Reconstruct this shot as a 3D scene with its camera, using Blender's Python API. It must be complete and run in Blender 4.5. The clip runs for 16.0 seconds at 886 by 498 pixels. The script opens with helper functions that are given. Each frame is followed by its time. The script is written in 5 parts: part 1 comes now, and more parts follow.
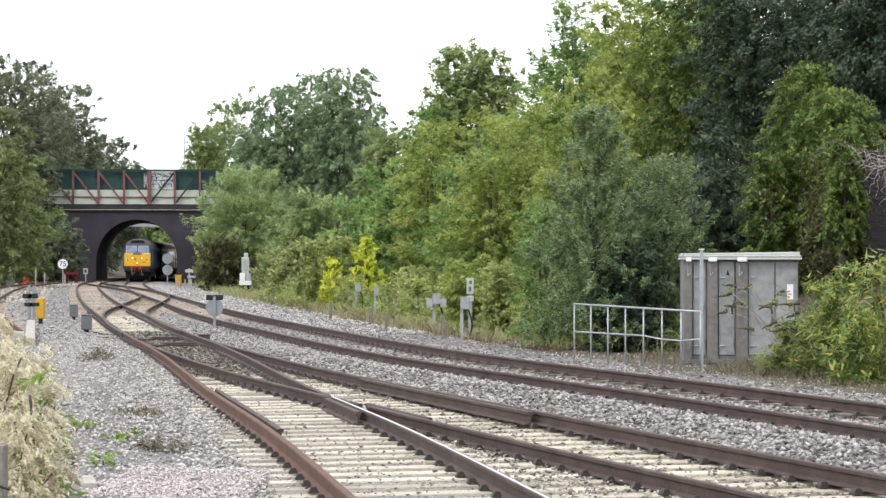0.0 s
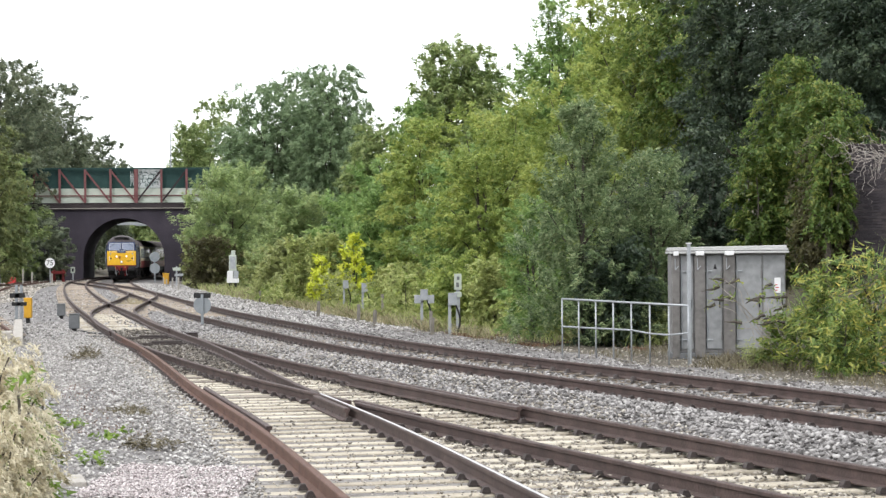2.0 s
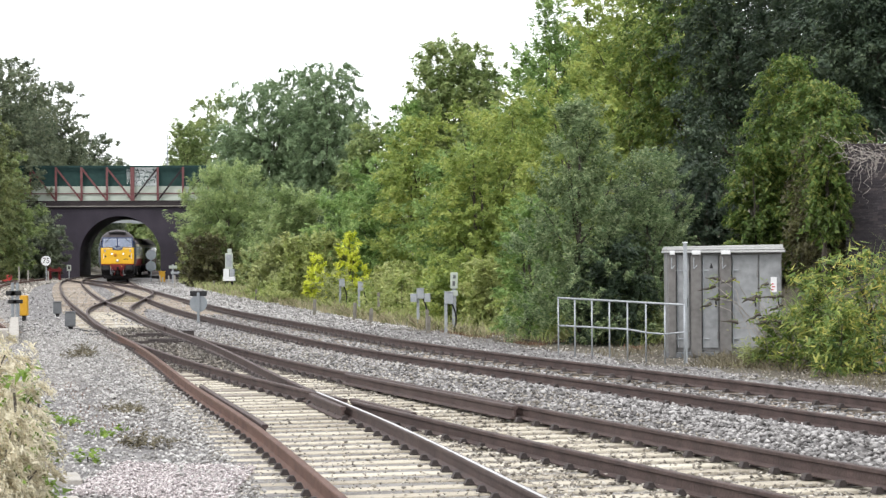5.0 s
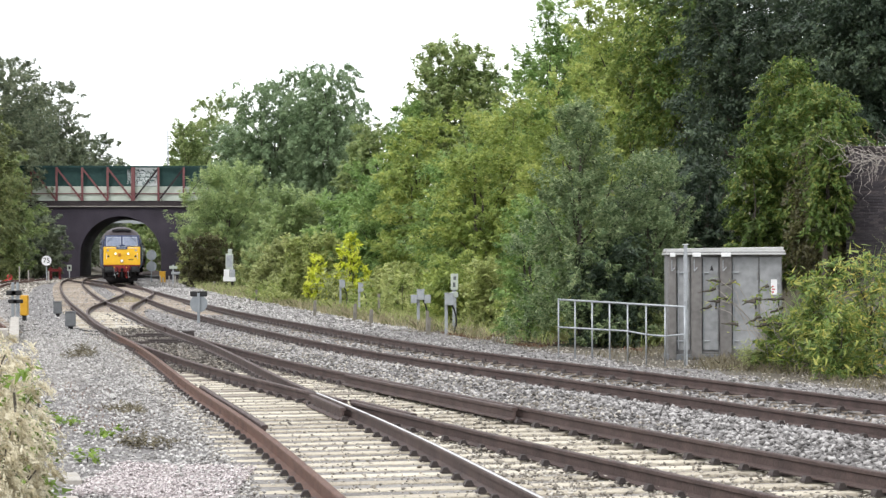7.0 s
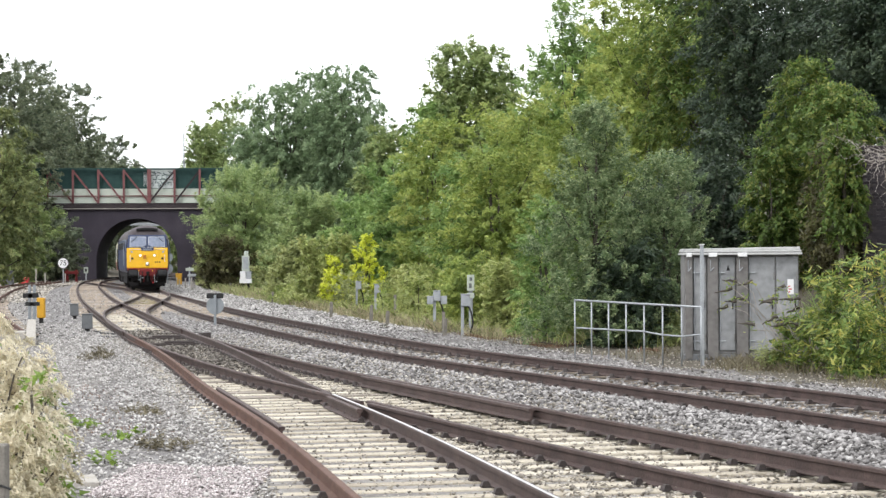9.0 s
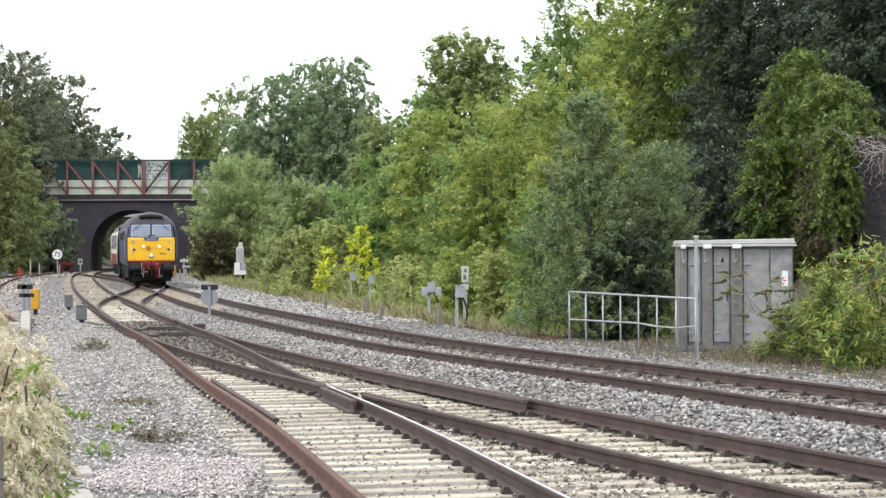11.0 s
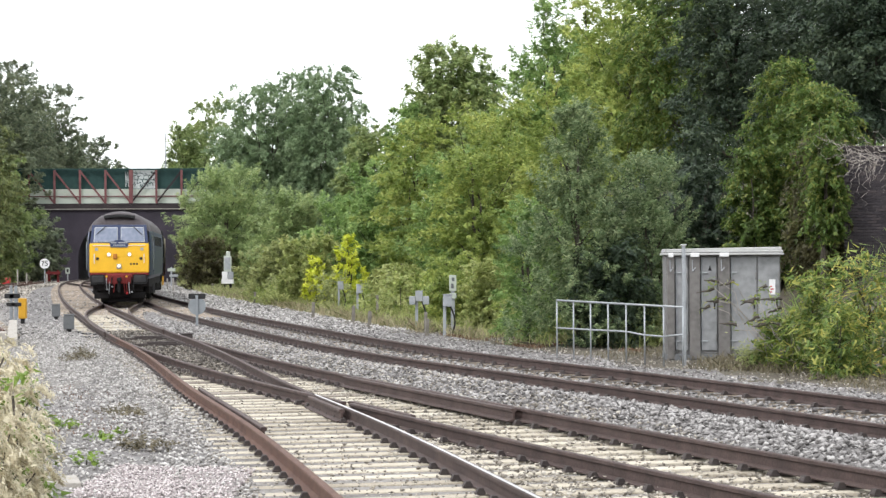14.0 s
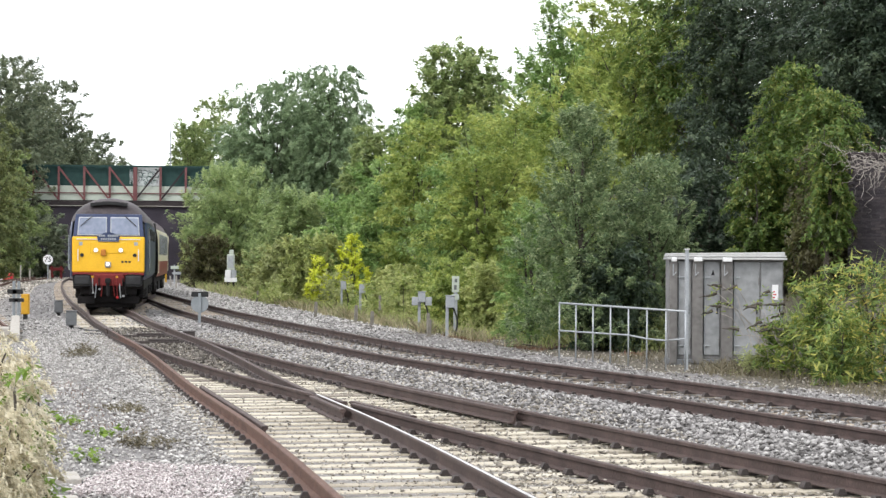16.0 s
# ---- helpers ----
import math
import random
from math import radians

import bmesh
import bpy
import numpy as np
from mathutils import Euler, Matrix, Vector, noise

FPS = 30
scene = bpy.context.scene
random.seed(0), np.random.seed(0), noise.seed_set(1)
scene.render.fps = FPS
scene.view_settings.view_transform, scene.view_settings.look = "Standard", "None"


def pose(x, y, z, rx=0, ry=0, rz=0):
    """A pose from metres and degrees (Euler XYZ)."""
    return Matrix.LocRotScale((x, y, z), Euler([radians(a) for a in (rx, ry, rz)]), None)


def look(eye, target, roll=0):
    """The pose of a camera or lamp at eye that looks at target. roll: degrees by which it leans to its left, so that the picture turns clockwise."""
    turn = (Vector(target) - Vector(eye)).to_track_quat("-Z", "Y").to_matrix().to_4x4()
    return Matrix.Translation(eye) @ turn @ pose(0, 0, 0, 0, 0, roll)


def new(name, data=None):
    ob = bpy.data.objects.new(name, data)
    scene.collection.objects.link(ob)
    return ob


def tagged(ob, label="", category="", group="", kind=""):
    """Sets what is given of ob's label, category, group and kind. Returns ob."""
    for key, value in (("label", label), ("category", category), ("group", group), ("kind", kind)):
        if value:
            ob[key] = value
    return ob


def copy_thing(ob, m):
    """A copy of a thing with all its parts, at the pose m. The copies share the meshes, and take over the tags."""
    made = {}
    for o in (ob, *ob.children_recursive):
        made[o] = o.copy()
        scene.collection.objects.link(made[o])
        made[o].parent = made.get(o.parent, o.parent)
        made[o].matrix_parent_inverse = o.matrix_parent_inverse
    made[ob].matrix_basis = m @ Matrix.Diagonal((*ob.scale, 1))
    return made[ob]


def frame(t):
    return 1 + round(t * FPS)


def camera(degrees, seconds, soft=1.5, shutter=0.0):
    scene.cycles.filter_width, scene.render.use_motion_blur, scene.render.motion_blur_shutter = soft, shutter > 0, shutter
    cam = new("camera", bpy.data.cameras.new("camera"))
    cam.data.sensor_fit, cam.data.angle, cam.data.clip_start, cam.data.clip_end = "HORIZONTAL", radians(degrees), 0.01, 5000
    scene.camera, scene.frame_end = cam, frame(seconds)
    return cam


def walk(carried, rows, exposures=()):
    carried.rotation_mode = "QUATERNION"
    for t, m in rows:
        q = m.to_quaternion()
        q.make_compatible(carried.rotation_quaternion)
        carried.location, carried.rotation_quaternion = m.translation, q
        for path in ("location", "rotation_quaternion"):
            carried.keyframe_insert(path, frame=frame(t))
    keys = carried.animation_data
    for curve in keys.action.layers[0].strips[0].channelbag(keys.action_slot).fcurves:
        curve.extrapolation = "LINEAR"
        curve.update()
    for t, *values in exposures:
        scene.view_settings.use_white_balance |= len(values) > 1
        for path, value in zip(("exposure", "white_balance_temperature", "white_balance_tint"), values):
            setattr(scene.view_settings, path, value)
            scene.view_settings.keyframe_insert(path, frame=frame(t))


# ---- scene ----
# Camera: held in the hand at a platform end, long lens, sways and turns a little on the spot
cam = camera(21.65, 16.0, soft=1.4)
EYE = (0.0, 0.0, 1.86)
TURNS = [
    (0.0, 90.279, 0.000, 0.000),
    (0.5, 90.204, 0.040, -0.112),
    (1.0, 90.098, 0.163, -0.230),
    (1.5, 90.159, 0.183, -0.287),
    (2.0, 90.179, 0.458, -0.311),
    (2.5, 90.182, 0.460, -0.353),
    (3.0, 90.202, 0.446, -0.353),
    (3.5, 90.195, 0.394, -0.353),
    (4.0, 90.153, 0.392, -0.353),
    (6.5, 90.143, 0.164, -0.434),
    (7.0, 90.176, 0.130, -0.392),
    (7.5, 90.254, 0.175, -0.235),
    (8.0, 90.272, 0.049, -0.089),
    (8.5, 90.285, 0.235, 0.020),
    (9.0, 90.204, 0.341, 0.006),
    (11.5, 89.989, 0.333, -0.183),
    (12.0, 90.020, 0.376, -0.254),
    (12.5, 90.076, 0.311, -0.309),
    (13.0, 90.148, 0.247, -0.351),
    (13.5, 90.197, 0.593, -0.399),
    (14.0, 90.208, 0.373, -0.437),
    (14.5, 90.219, 0.407, -0.480),
    (15.0, 90.185, 0.163, -0.561),
    (15.5, 90.202, -0.162, -0.594),
    (16.0, 90.236, -0.375, -0.357),
]
walk(cam, [(t, pose(*EYE, a, b, c)) for t, a, b, c in TURNS], exposures=[(0, 0.29, 6270, 10), (16, 0.29, 6270, 10)])

# Light: a bright overcast sky
world = bpy.data.worlds.new("overcast")
scene.world = world
world.use_nodes = True
wn, wl = world.node_tree.nodes, world.node_tree.links
sky = wn.new("ShaderNodeTexSky")
sky.sky_type, sky.sun_disc = "NISHITA", False
sky.sun_elevation, sky.sun_rotation = radians(48), radians(215)
cloud = wn.new("ShaderNodeMix")
cloud.data_type = "RGBA"
cloud.inputs["Factor"].default_value = 0.93
skygain = wn.new("ShaderNodeMix")
skygain.data_type, skygain.blend_type = "RGBA", "MULTIPLY"
skygain.inputs["Factor"].default_value = 1.0
skygain.inputs["B"].default_value = (0.1, 0.1, 0.1, 1)
wl.new(sky.outputs[0], skygain.inputs["A"])
wl.new(skygain.outputs["Result"], cloud.inputs["A"])
cloud.inputs["B"].default_value = (1.0, 1.0, 1.0, 1)
wl.new(cloud.outputs["Result"], wn["Background"].inputs["Color"])
wn["Background"].inputs["Strength"].default_value = 1.55
sun = new("sun", bpy.data.lights.new("sun", "SUN"))
sun.data.energy, sun.data.angle, sun.data.color = 1.5, radians(14), (1.0, 0.96, 0.9)
sun.matrix_world = look((0, 0, 0), (0.42, 0.52, -0.74))


# ---- materials ----
def material(name, colors, rough=0.8, scale=8.0, fine=60.0, bump=0.3, metal=0.0, spread=0.5, island=0.0, dist=0.02, spec=0.3, obj=0.0):
    """Two-scale noise over a ramp of colours, with fine relief."""
    m = bpy.data.materials.new(name)
    m.use_nodes = True
    n, l = m.node_tree.nodes, m.node_tree.links
    b = n["Principled BSDF"]
    b.inputs["Roughness"].default_value, b.inputs["Metallic"].default_value = rough, metal
    b.inputs["Specular IOR Level"].default_value = spec
    co = n.new("ShaderNodeTexCoord")
    big, small = n.new("ShaderNodeTexNoise"), n.new("ShaderNodeTexNoise")
    big.inputs["Scale"].default_value, small.inputs["Scale"].default_value = scale, fine
    big.inputs["Detail"].default_value = small.inputs["Detail"].default_value = 3
    l.new(co.outputs["Object"], big.inputs["Vector"])
    l.new(co.outputs["Object"], small.inputs["Vector"])
    mix = n.new("ShaderNodeMix")
    mix.inputs["Factor"].default_value = spread
    l.new(big.outputs["Fac"], mix.inputs["A"])
    l.new(small.outputs["Fac"], mix.inputs["B"])
    out = mix.outputs["Result"]
    if island or obj:
        src = n.new("ShaderNodeNewGeometry").outputs["Random Per Island"] if island else n.new("ShaderNodeObjectInfo").outputs["Random"]
        add = n.new("ShaderNodeMix")
        add.inputs["Factor"].default_value = island or obj
        l.new(out, add.inputs["A"])
        l.new(src, add.inputs["B"])
        out = add.outputs["Result"]
    ramp = n.new("ShaderNodeValToRGB")
    r = ramp.color_ramp
    while len(r.elements) < len(colors):
        r.elements.new(0.5)
    lo = (0.4 if island else 0.32) - 0.35 * (island or obj)
    hi = 1 - lo
    for i, c in enumerate(colors):
        r.elements[i].position = lo + (hi - lo) * i / max(1, len(colors) - 1)
        r.elements[i].color = (*c, 1)
    l.new(out, ramp.inputs["Fac"])
    l.new(ramp.outputs["Color"], b.inputs["Base Color"])
    if bump:
        bp = n.new("ShaderNodeBump")
        bp.inputs["Strength"].default_value, bp.inputs["Distance"].default_value = bump, dist
        l.new(small.outputs["Fac"], bp.inputs["Height"])
        l.new(bp.outputs["Normal"], b.inputs["Normal"])
    return m


def foliage(name, colors, trans=0.45, scale=0.5, island=0.2):
    m = material(name, colors, rough=0.5, scale=scale, fine=2.2, bump=0, island=island, spec=0.3)
    n, l = m.node_tree.nodes, m.node_tree.links
    tr = n.new("ShaderNodeBsdfTranslucent")
    mx = n.new("ShaderNodeMixShader")
    mx.inputs[0].default_value = trans
    ramp = [k for k in n if k.bl_idname == "ShaderNodeValToRGB"][0]
    l.new(ramp.outputs["Color"], tr.inputs["Color"])
    l.new(n["Principled BSDF"].outputs[0], mx.inputs[1])
    l.new(tr.outputs[0], mx.inputs[2])
    l.new(mx.outputs[0], n["Material Output"].inputs["Surface"])
    return m


def glowing(name, color, strength):
    m = bpy.data.materials.new(name)
    m.use_nodes = True
    b = m.node_tree.nodes["Principled BSDF"]
    b.inputs["Emission Color"].default_value, b.inputs["Emission Strength"].default_value = (*color, 1), strength
    return m


BALLAST = material("ballast_bed", [(0.089, 0.080, 0.077), (0.194, 0.184, 0.178), (0.291, 0.280, 0.272)], 0.95, 1.2, 22, 1.0, dist=0.05, spread=0.7)
STONE = material("ballast_stone", [(0.092, 0.086, 0.082), (0.279, 0.266, 0.258), (0.488, 0.468, 0.452)], 0.9, 3, 60, 0.3, island=0.7)
BROWNBED = material("stained_brown_ballast", [(0.125, 0.114, 0.105), (0.235, 0.22, 0.205), (0.335, 0.318, 0.298)], 0.95, 1.0, 18, 1.0, dist=0.05, spread=0.6)
SIGNBACK = material("grey_sign_back", [(0.2, 0.22, 0.235), (0.3, 0.32, 0.335)], 0.6, 4, 40, 0.05, metal=0.2)
# soil darkened further for the shade under the bank bushes
SOIL = material("soil", [(0.048, 0.041, 0.031), (0.100, 0.086, 0.066), (0.136, 0.129, 0.094)], 1.0, 0.6, 9, 0.8, dist=0.05)
PALESTONE = material("pale_ballast_stone", [(0.20, 0.19, 0.178), (0.44, 0.42, 0.4), (0.61, 0.59, 0.565)], 0.9, 3, 60, 0.3, island=0.65)
PINKSTONE = material("pale_pink_gravel", [(0.330, 0.286, 0.281), (0.572, 0.512, 0.506), (0.770, 0.704, 0.693)], 0.9, 3, 60, 0.3, island=0.6)
OILSTONE = material("oily_stone", [(0.05, 0.044, 0.038), (0.13, 0.115, 0.1), (0.28, 0.26, 0.23)], 0.9, 3, 60, 0.3, island=0.7)
DIRTSTONE = material("dirty_brown_stone", [(0.117, 0.104, 0.088), (0.325, 0.293, 0.247), (0.585, 0.546, 0.481)], 0.95, 3, 60, 0.3, island=0.7)
RAIL = material("rail_steel", [(0.036, 0.025, 0.023), (0.070, 0.048, 0.043), (0.105, 0.073, 0.064)], 0.7, 3, 40, 0.25)
RUST = material("rusty_rail", [(0.07, 0.038, 0.029), (0.115, 0.063, 0.047), (0.155, 0.09, 0.068)], 0.75, 3, 50, 0.3)
SHINY = material("polished_rail_top", [(0.5, 0.48, 0.47), (0.62, 0.6, 0.6)], 0.32, 2, 40, 0.05, metal=0.9)
CHAIR = material("rail_fastening", [(0.035, 0.03, 0.03), (0.075, 0.06, 0.055)], 0.7, 20, 90, 0.3)
SLEEPER = material("pale_sleeper", [(0.177, 0.150, 0.111), (0.456, 0.408, 0.325), (0.614, 0.565, 0.466)], 0.9, 2.6, 40, 0.5, obj=0.3)
WORNSLEEPER = material("oil_stained_sleeper", [(0.104, 0.084, 0.068), (0.264, 0.232, 0.192), (0.400, 0.364, 0.312)], 0.9, 2.6, 40, 0.5, obj=0.45)
OLDSLEEPER = material("dark_sleeper", [(0.161, 0.129, 0.099), (0.310, 0.258, 0.204), (0.414, 0.358, 0.297)], 0.95, 5, 45, 0.5, obj=0.35)
# soot-dark brick, lifted and tinted blue for the haze at the bridge
BRICK = material("hazed_sooty_brick", [(0.024, 0.021, 0.026), (0.040, 0.034, 0.045), (0.060, 0.050, 0.061)], 0.9, 0.5, 12, 0.4)
BRICKPIECE = material("dark_brick", [(0.028, 0.025, 0.029), (0.056, 0.049, 0.055), (0.10, 0.082, 0.083)], 0.85, 1.5, 30, 0.4, obj=0.3)
MORTAR = material("sooty_mortar", [(0.04, 0.036, 0.04), (0.06, 0.054, 0.058), (0.26, 0.24, 0.23)], 0.95, 1.1, 9, 0.4)
COPING = material("weathered_coping", [(0.022, 0.018, 0.02), (0.05, 0.04, 0.04)], 0.9, 1, 20, 0.3)
REDSTEEL = material("red_painted_steel", [(0.115, 0.04, 0.042), (0.19, 0.082, 0.08)], 0.6, 2, 20, 0.1)
MESHGREEN = material("dark_green_screen", [(0.016, 0.043, 0.04), (0.028, 0.066, 0.06)], 0.8, 2, 25, 0.2)
PANEL = material("pale_green_panel", [(0.38, 0.42, 0.36), (0.52, 0.56, 0.49)], 0.8, 1, 12, 0.15)
GALV = material("galvanised_steel", [(0.292, 0.310, 0.327), (0.430, 0.447, 0.464)], 0.5, 6, 60, 0.1, metal=0.4)
CABINET = material("grey_cabinet_paint", [(0.135, 0.131, 0.129), (0.204, 0.200, 0.198), (0.261, 0.255, 0.251)], 0.5, 1.1, 7, 0.05)
CABDOOR = material("pale_grey_door_paint", [(0.167, 0.171, 0.174), (0.262, 0.268, 0.273), (0.335, 0.340, 0.346)], 0.45, 0.9, 6, 0.04)
CABCOLUMN = material("brownish_grey_column_paint", [(0.095, 0.090, 0.084), (0.152, 0.144, 0.137), (0.199, 0.190, 0.181)], 0.55, 1.3, 9, 0.06)
CABTOP = material("pale_cabinet_roof", [(0.38, 0.38, 0.37), (0.52, 0.52, 0.51)], 0.6, 2, 30, 0.1)
WHITE = material("white_paint", [(0.66, 0.66, 0.66), (0.8, 0.8, 0.8)], 0.5, 4, 40, 0.05)
BLACK = material("black_paint", [(0.012, 0.012, 0.013), (0.03, 0.03, 0.03)], 0.6, 6, 60, 0.1)
GREYBOX = material("dark_grey_box", [(0.10, 0.105, 0.11), (0.17, 0.175, 0.18)], 0.7, 5, 50, 0.15)
YELLOWBOX = material("yellow_ochre_box", [(0.468, 0.242, 0.017), (0.637, 0.363, 0.034)], 0.6, 5, 40, 0.1)
GREYPATCH = material("weathered_whitewash", [(0.22, 0.27, 0.26), (0.55, 0.58, 0.57), (0.7, 0.72, 0.72)], 0.8, 1.6, 6, 0.1)
CONCRETE = material("concrete", [(0.28, 0.26, 0.23), (0.45, 0.42, 0.38)], 0.95, 3, 40, 0.4)
TIMBER = material("weathered_timber", [(0.13, 0.12, 0.10), (0.26, 0.24, 0.21)], 0.9, 6, 50, 0.5)
BARK = material("bark", [(0.05, 0.042, 0.034), (0.11, 0.095, 0.08)], 0.95, 4, 30, 0.7)
BAREWOOD = material("bare_grey_twigs", [(0.25, 0.225, 0.20), (0.40, 0.365, 0.33)], 0.9, 4, 30, 0.3)
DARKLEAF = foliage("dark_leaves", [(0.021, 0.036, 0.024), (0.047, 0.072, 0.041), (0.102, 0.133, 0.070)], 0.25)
MIDLEAF = foliage("green_leaves", [(0.099, 0.182, 0.055), (0.242, 0.363, 0.116), (0.429, 0.539, 0.198)])
LIGHTLEAF = foliage("yellow_green_leaves", [(0.136, 0.202, 0.048), (0.314, 0.390, 0.101), (0.537, 0.563, 0.175)])
GREYLEAF = foliage("grey_green_leaves", [(0.175, 0.247, 0.101), (0.330, 0.422, 0.177), (0.510, 0.569, 0.275)])
BUDDLEIA = foliage("long_buddleia_leaves", [(0.052, 0.098, 0.027), (0.184, 0.263, 0.063), (0.494, 0.464, 0.117)], 0.4, 1.8, 0.4)
BUDGOLD = foliage("yellowing_buddleia_leaves", [(0.055, 0.11, 0.035), (0.22, 0.31, 0.085), (0.66, 0.54, 0.14)], 0.4, 2.0, 0.4)
# distance haze put into the leaf colour: paler, a little bluer
FARLEAF = foliage("hazed_green_leaves", [(0.140, 0.200, 0.078), (0.276, 0.350, 0.136), (0.437, 0.480, 0.204)])
BIRCHLEAF = foliage("hanging_birch_leaves", [(0.120, 0.182, 0.096), (0.222, 0.304, 0.162), (0.347, 0.430, 0.246)])
OLIVELEAF = foliage("olive_green_leaves", [(0.095, 0.125, 0.05), (0.19, 0.225, 0.09), (0.36, 0.37, 0.145)], 0.4, 0.35)
# dark leaves of the far trees, lifted and blued by painted haze
FARDARK = foliage("hazed_dark_leaves", [(0.10, 0.13, 0.085), (0.19, 0.225, 0.14), (0.31, 0.335, 0.21)], 0.45, 0.3)
# wide leaf-to-leaf contrast, its pale end painting small glints on the leaves
WILLOW = foliage("willow_shrub_leaves", [(0.103, 0.164, 0.077), (0.220, 0.295, 0.143), (0.495, 0.551, 0.308)], 0.55, 0.8, 0.45)
IVYLEAF = foliage("dark_yellow_green_ivy", [(0.07, 0.09, 0.03), (0.105, 0.18, 0.04), (0.30, 0.31, 0.08)], 0.4, 0.7, 0.3)
BROWNIVY = foliage("withered_ivy_leaves", [(0.05, 0.045, 0.024), (0.10, 0.092, 0.045), (0.19, 0.19, 0.075)], 0.35, 0.9)
GOLDLEAF = foliage("golden_leaves", [(0.46, 0.52, 0.05), (0.72, 0.76, 0.09), (0.86, 0.86, 0.25)])
BROWNLEAF = foliage("autumn_scrub_leaves", [(0.212, 0.240, 0.089), (0.391, 0.434, 0.176), (0.561, 0.564, 0.279)])
DRYPLANT = foliage("dried_seed_heads", [(0.36, 0.32, 0.21), (0.68, 0.62, 0.46), (0.88, 0.83, 0.69)], 0.4, 6)
WEED = foliage("fresh_weed_leaves", [(0.1, 0.17, 0.03), (0.2, 0.3, 0.05), (0.3, 0.4, 0.09)], 0.35, 4)
GRASS = foliage("dry_grass", [(0.15, 0.165, 0.07), (0.29, 0.29, 0.14), (0.46, 0.43, 0.26)], 0.3, 0.6)
SCRUB = foliage("olive_scrub_leaves", [(0.20, 0.25, 0.08), (0.40, 0.45, 0.16), (0.62, 0.62, 0.29)])
LITTER = material("dead_leaf_litter", [(0.10, 0.05, 0.032), (0.20, 0.11, 0.07), (0.30, 0.2, 0.13)], 0.9, 4, 30, 0.2, island=0.7)
DRYGRASS = foliage("brown_dry_grass", [(0.093, 0.081, 0.051), (0.187, 0.162, 0.106), (0.289, 0.255, 0.170)], 0.3, 0.6)
STRAW = foliage("bleached_straw", [(0.264, 0.220, 0.123), (0.405, 0.352, 0.220), (0.546, 0.484, 0.334)], 0.3, 0.6)
LOCOBLUE = material("dark_blue_body_paint", [(0.018, 0.03, 0.082), (0.03, 0.046, 0.115)], 0.35, 1.5, 20, 0.03, spec=0.5)
YELLOW = material("yellow_cab_paint", [(0.72, 0.40, 0.008), (0.86, 0.5, 0.014)], 0.4, 2.5, 20, 0.03, spec=0.5)
ROOFGREY = material("dusty_grey_roof", [(0.085, 0.066, 0.068), (0.135, 0.11, 0.108)], 0.75, 1.5, 14, 0.1)
LOCOROOF = material("sooty_loco_roof", [(0.038, 0.031, 0.034), (0.06, 0.05, 0.053), (0.09, 0.077, 0.078)], 0.6, 1.2, 12, 0.08)
BEAMRED = material("red_buffer_beam", [(0.111, 0.012, 0.012), (0.221, 0.025, 0.024)], 0.6, 6, 40, 0.1)
BUFFER = material("greasy_black_buffer", [(0.015, 0.015, 0.017), (0.038, 0.038, 0.039)], 0.5, 5, 40, 0.1)
UNDER = material("oily_underframe", [(0.008, 0.008, 0.009), (0.024, 0.021, 0.021)], 0.85, 4, 30, 0.3, spec=0.2)
CREAM = material("cream_coach_paint", [(0.6, 0.56, 0.40), (0.72, 0.68, 0.50)], 0.4, 1.5, 20, 0.03)
MAROON = material("maroon_coach_paint", [(0.179, 0.023, 0.023), (0.276, 0.040, 0.037)], 0.4, 1.5, 20, 0.03)
GLASS = material("dark_reflecting_glass", [(0.02, 0.025, 0.03), (0.03, 0.035, 0.045)], 0.04, 2, 20, 0, spec=1.0)
# pale blue base colour stands in for sky reflected in the panes
CABGLASS = material("sky_tinted_glass", [(0.13, 0.16, 0.23), (0.22, 0.25, 0.34)], 0.08, 1.2, 6, 0, spec=0.9)
LAMPGLOW = glowing("lit_headlight", (1.0, 0.83, 0.55), 1.3)
REDPAINT = material("red_paint", [(0.42, 0.02, 0.03), (0.55, 0.05, 0.05)], 0.6, 4, 30, 0.05)


# ---- building helpers ----
def part(name, bm, mat, parent=None, label="", smooth=False):
    me = bpy.data.meshes.new(name)
    bm.to_mesh(me)
    bm.free()
    me.materials.append(mat)
    if smooth:
        me.polygons.foreach_set("use_smooth", [True] * len(me.polygons))
    ob = new(name, me)
    ob.parent = parent
    if label:
        ob["label"] = label
    return ob


def arrays(name, verts, faces, mat, parent=None, label=""):
    """A mesh from numpy arrays; faces all of one size."""
    me = bpy.data.meshes.new(name)
    verts, faces = np.asarray(verts, dtype=np.float32), np.asarray(faces, dtype=np.int32)
    k = faces.shape[1]
    me.vertices.add(len(verts))
    me.vertices.foreach_set("co", verts.ravel())
    me.loops.add(faces.size)
    me.loops.foreach_set("vertex_index", faces.ravel())
    me.polygons.add(len(faces))
    me.polygons.foreach_set("loop_start", np.arange(0, faces.size, k, dtype=np.int32))
    me.update(calc_edges=True)
    me.materials.append(mat)
    ob = new(name, me)
    ob.parent = parent
    if label:
        ob["label"] = label
    return ob


def box(bm, x0, x1, y0, y1, z0, z1, bevel=0.0, m=None):
    v = bmesh.ops.create_cube(bm, size=1)["verts"]
    bmesh.ops.transform(bm, verts=v, matrix=Matrix.Translation(((x0 + x1) / 2, (y0 + y1) / 2, (z0 + z1) / 2)) @ Matrix.Diagonal((x1 - x0, y1 - y0, z1 - z0, 1)))
    if bevel:
        e = list({e for p in v for e in p.link_edges})
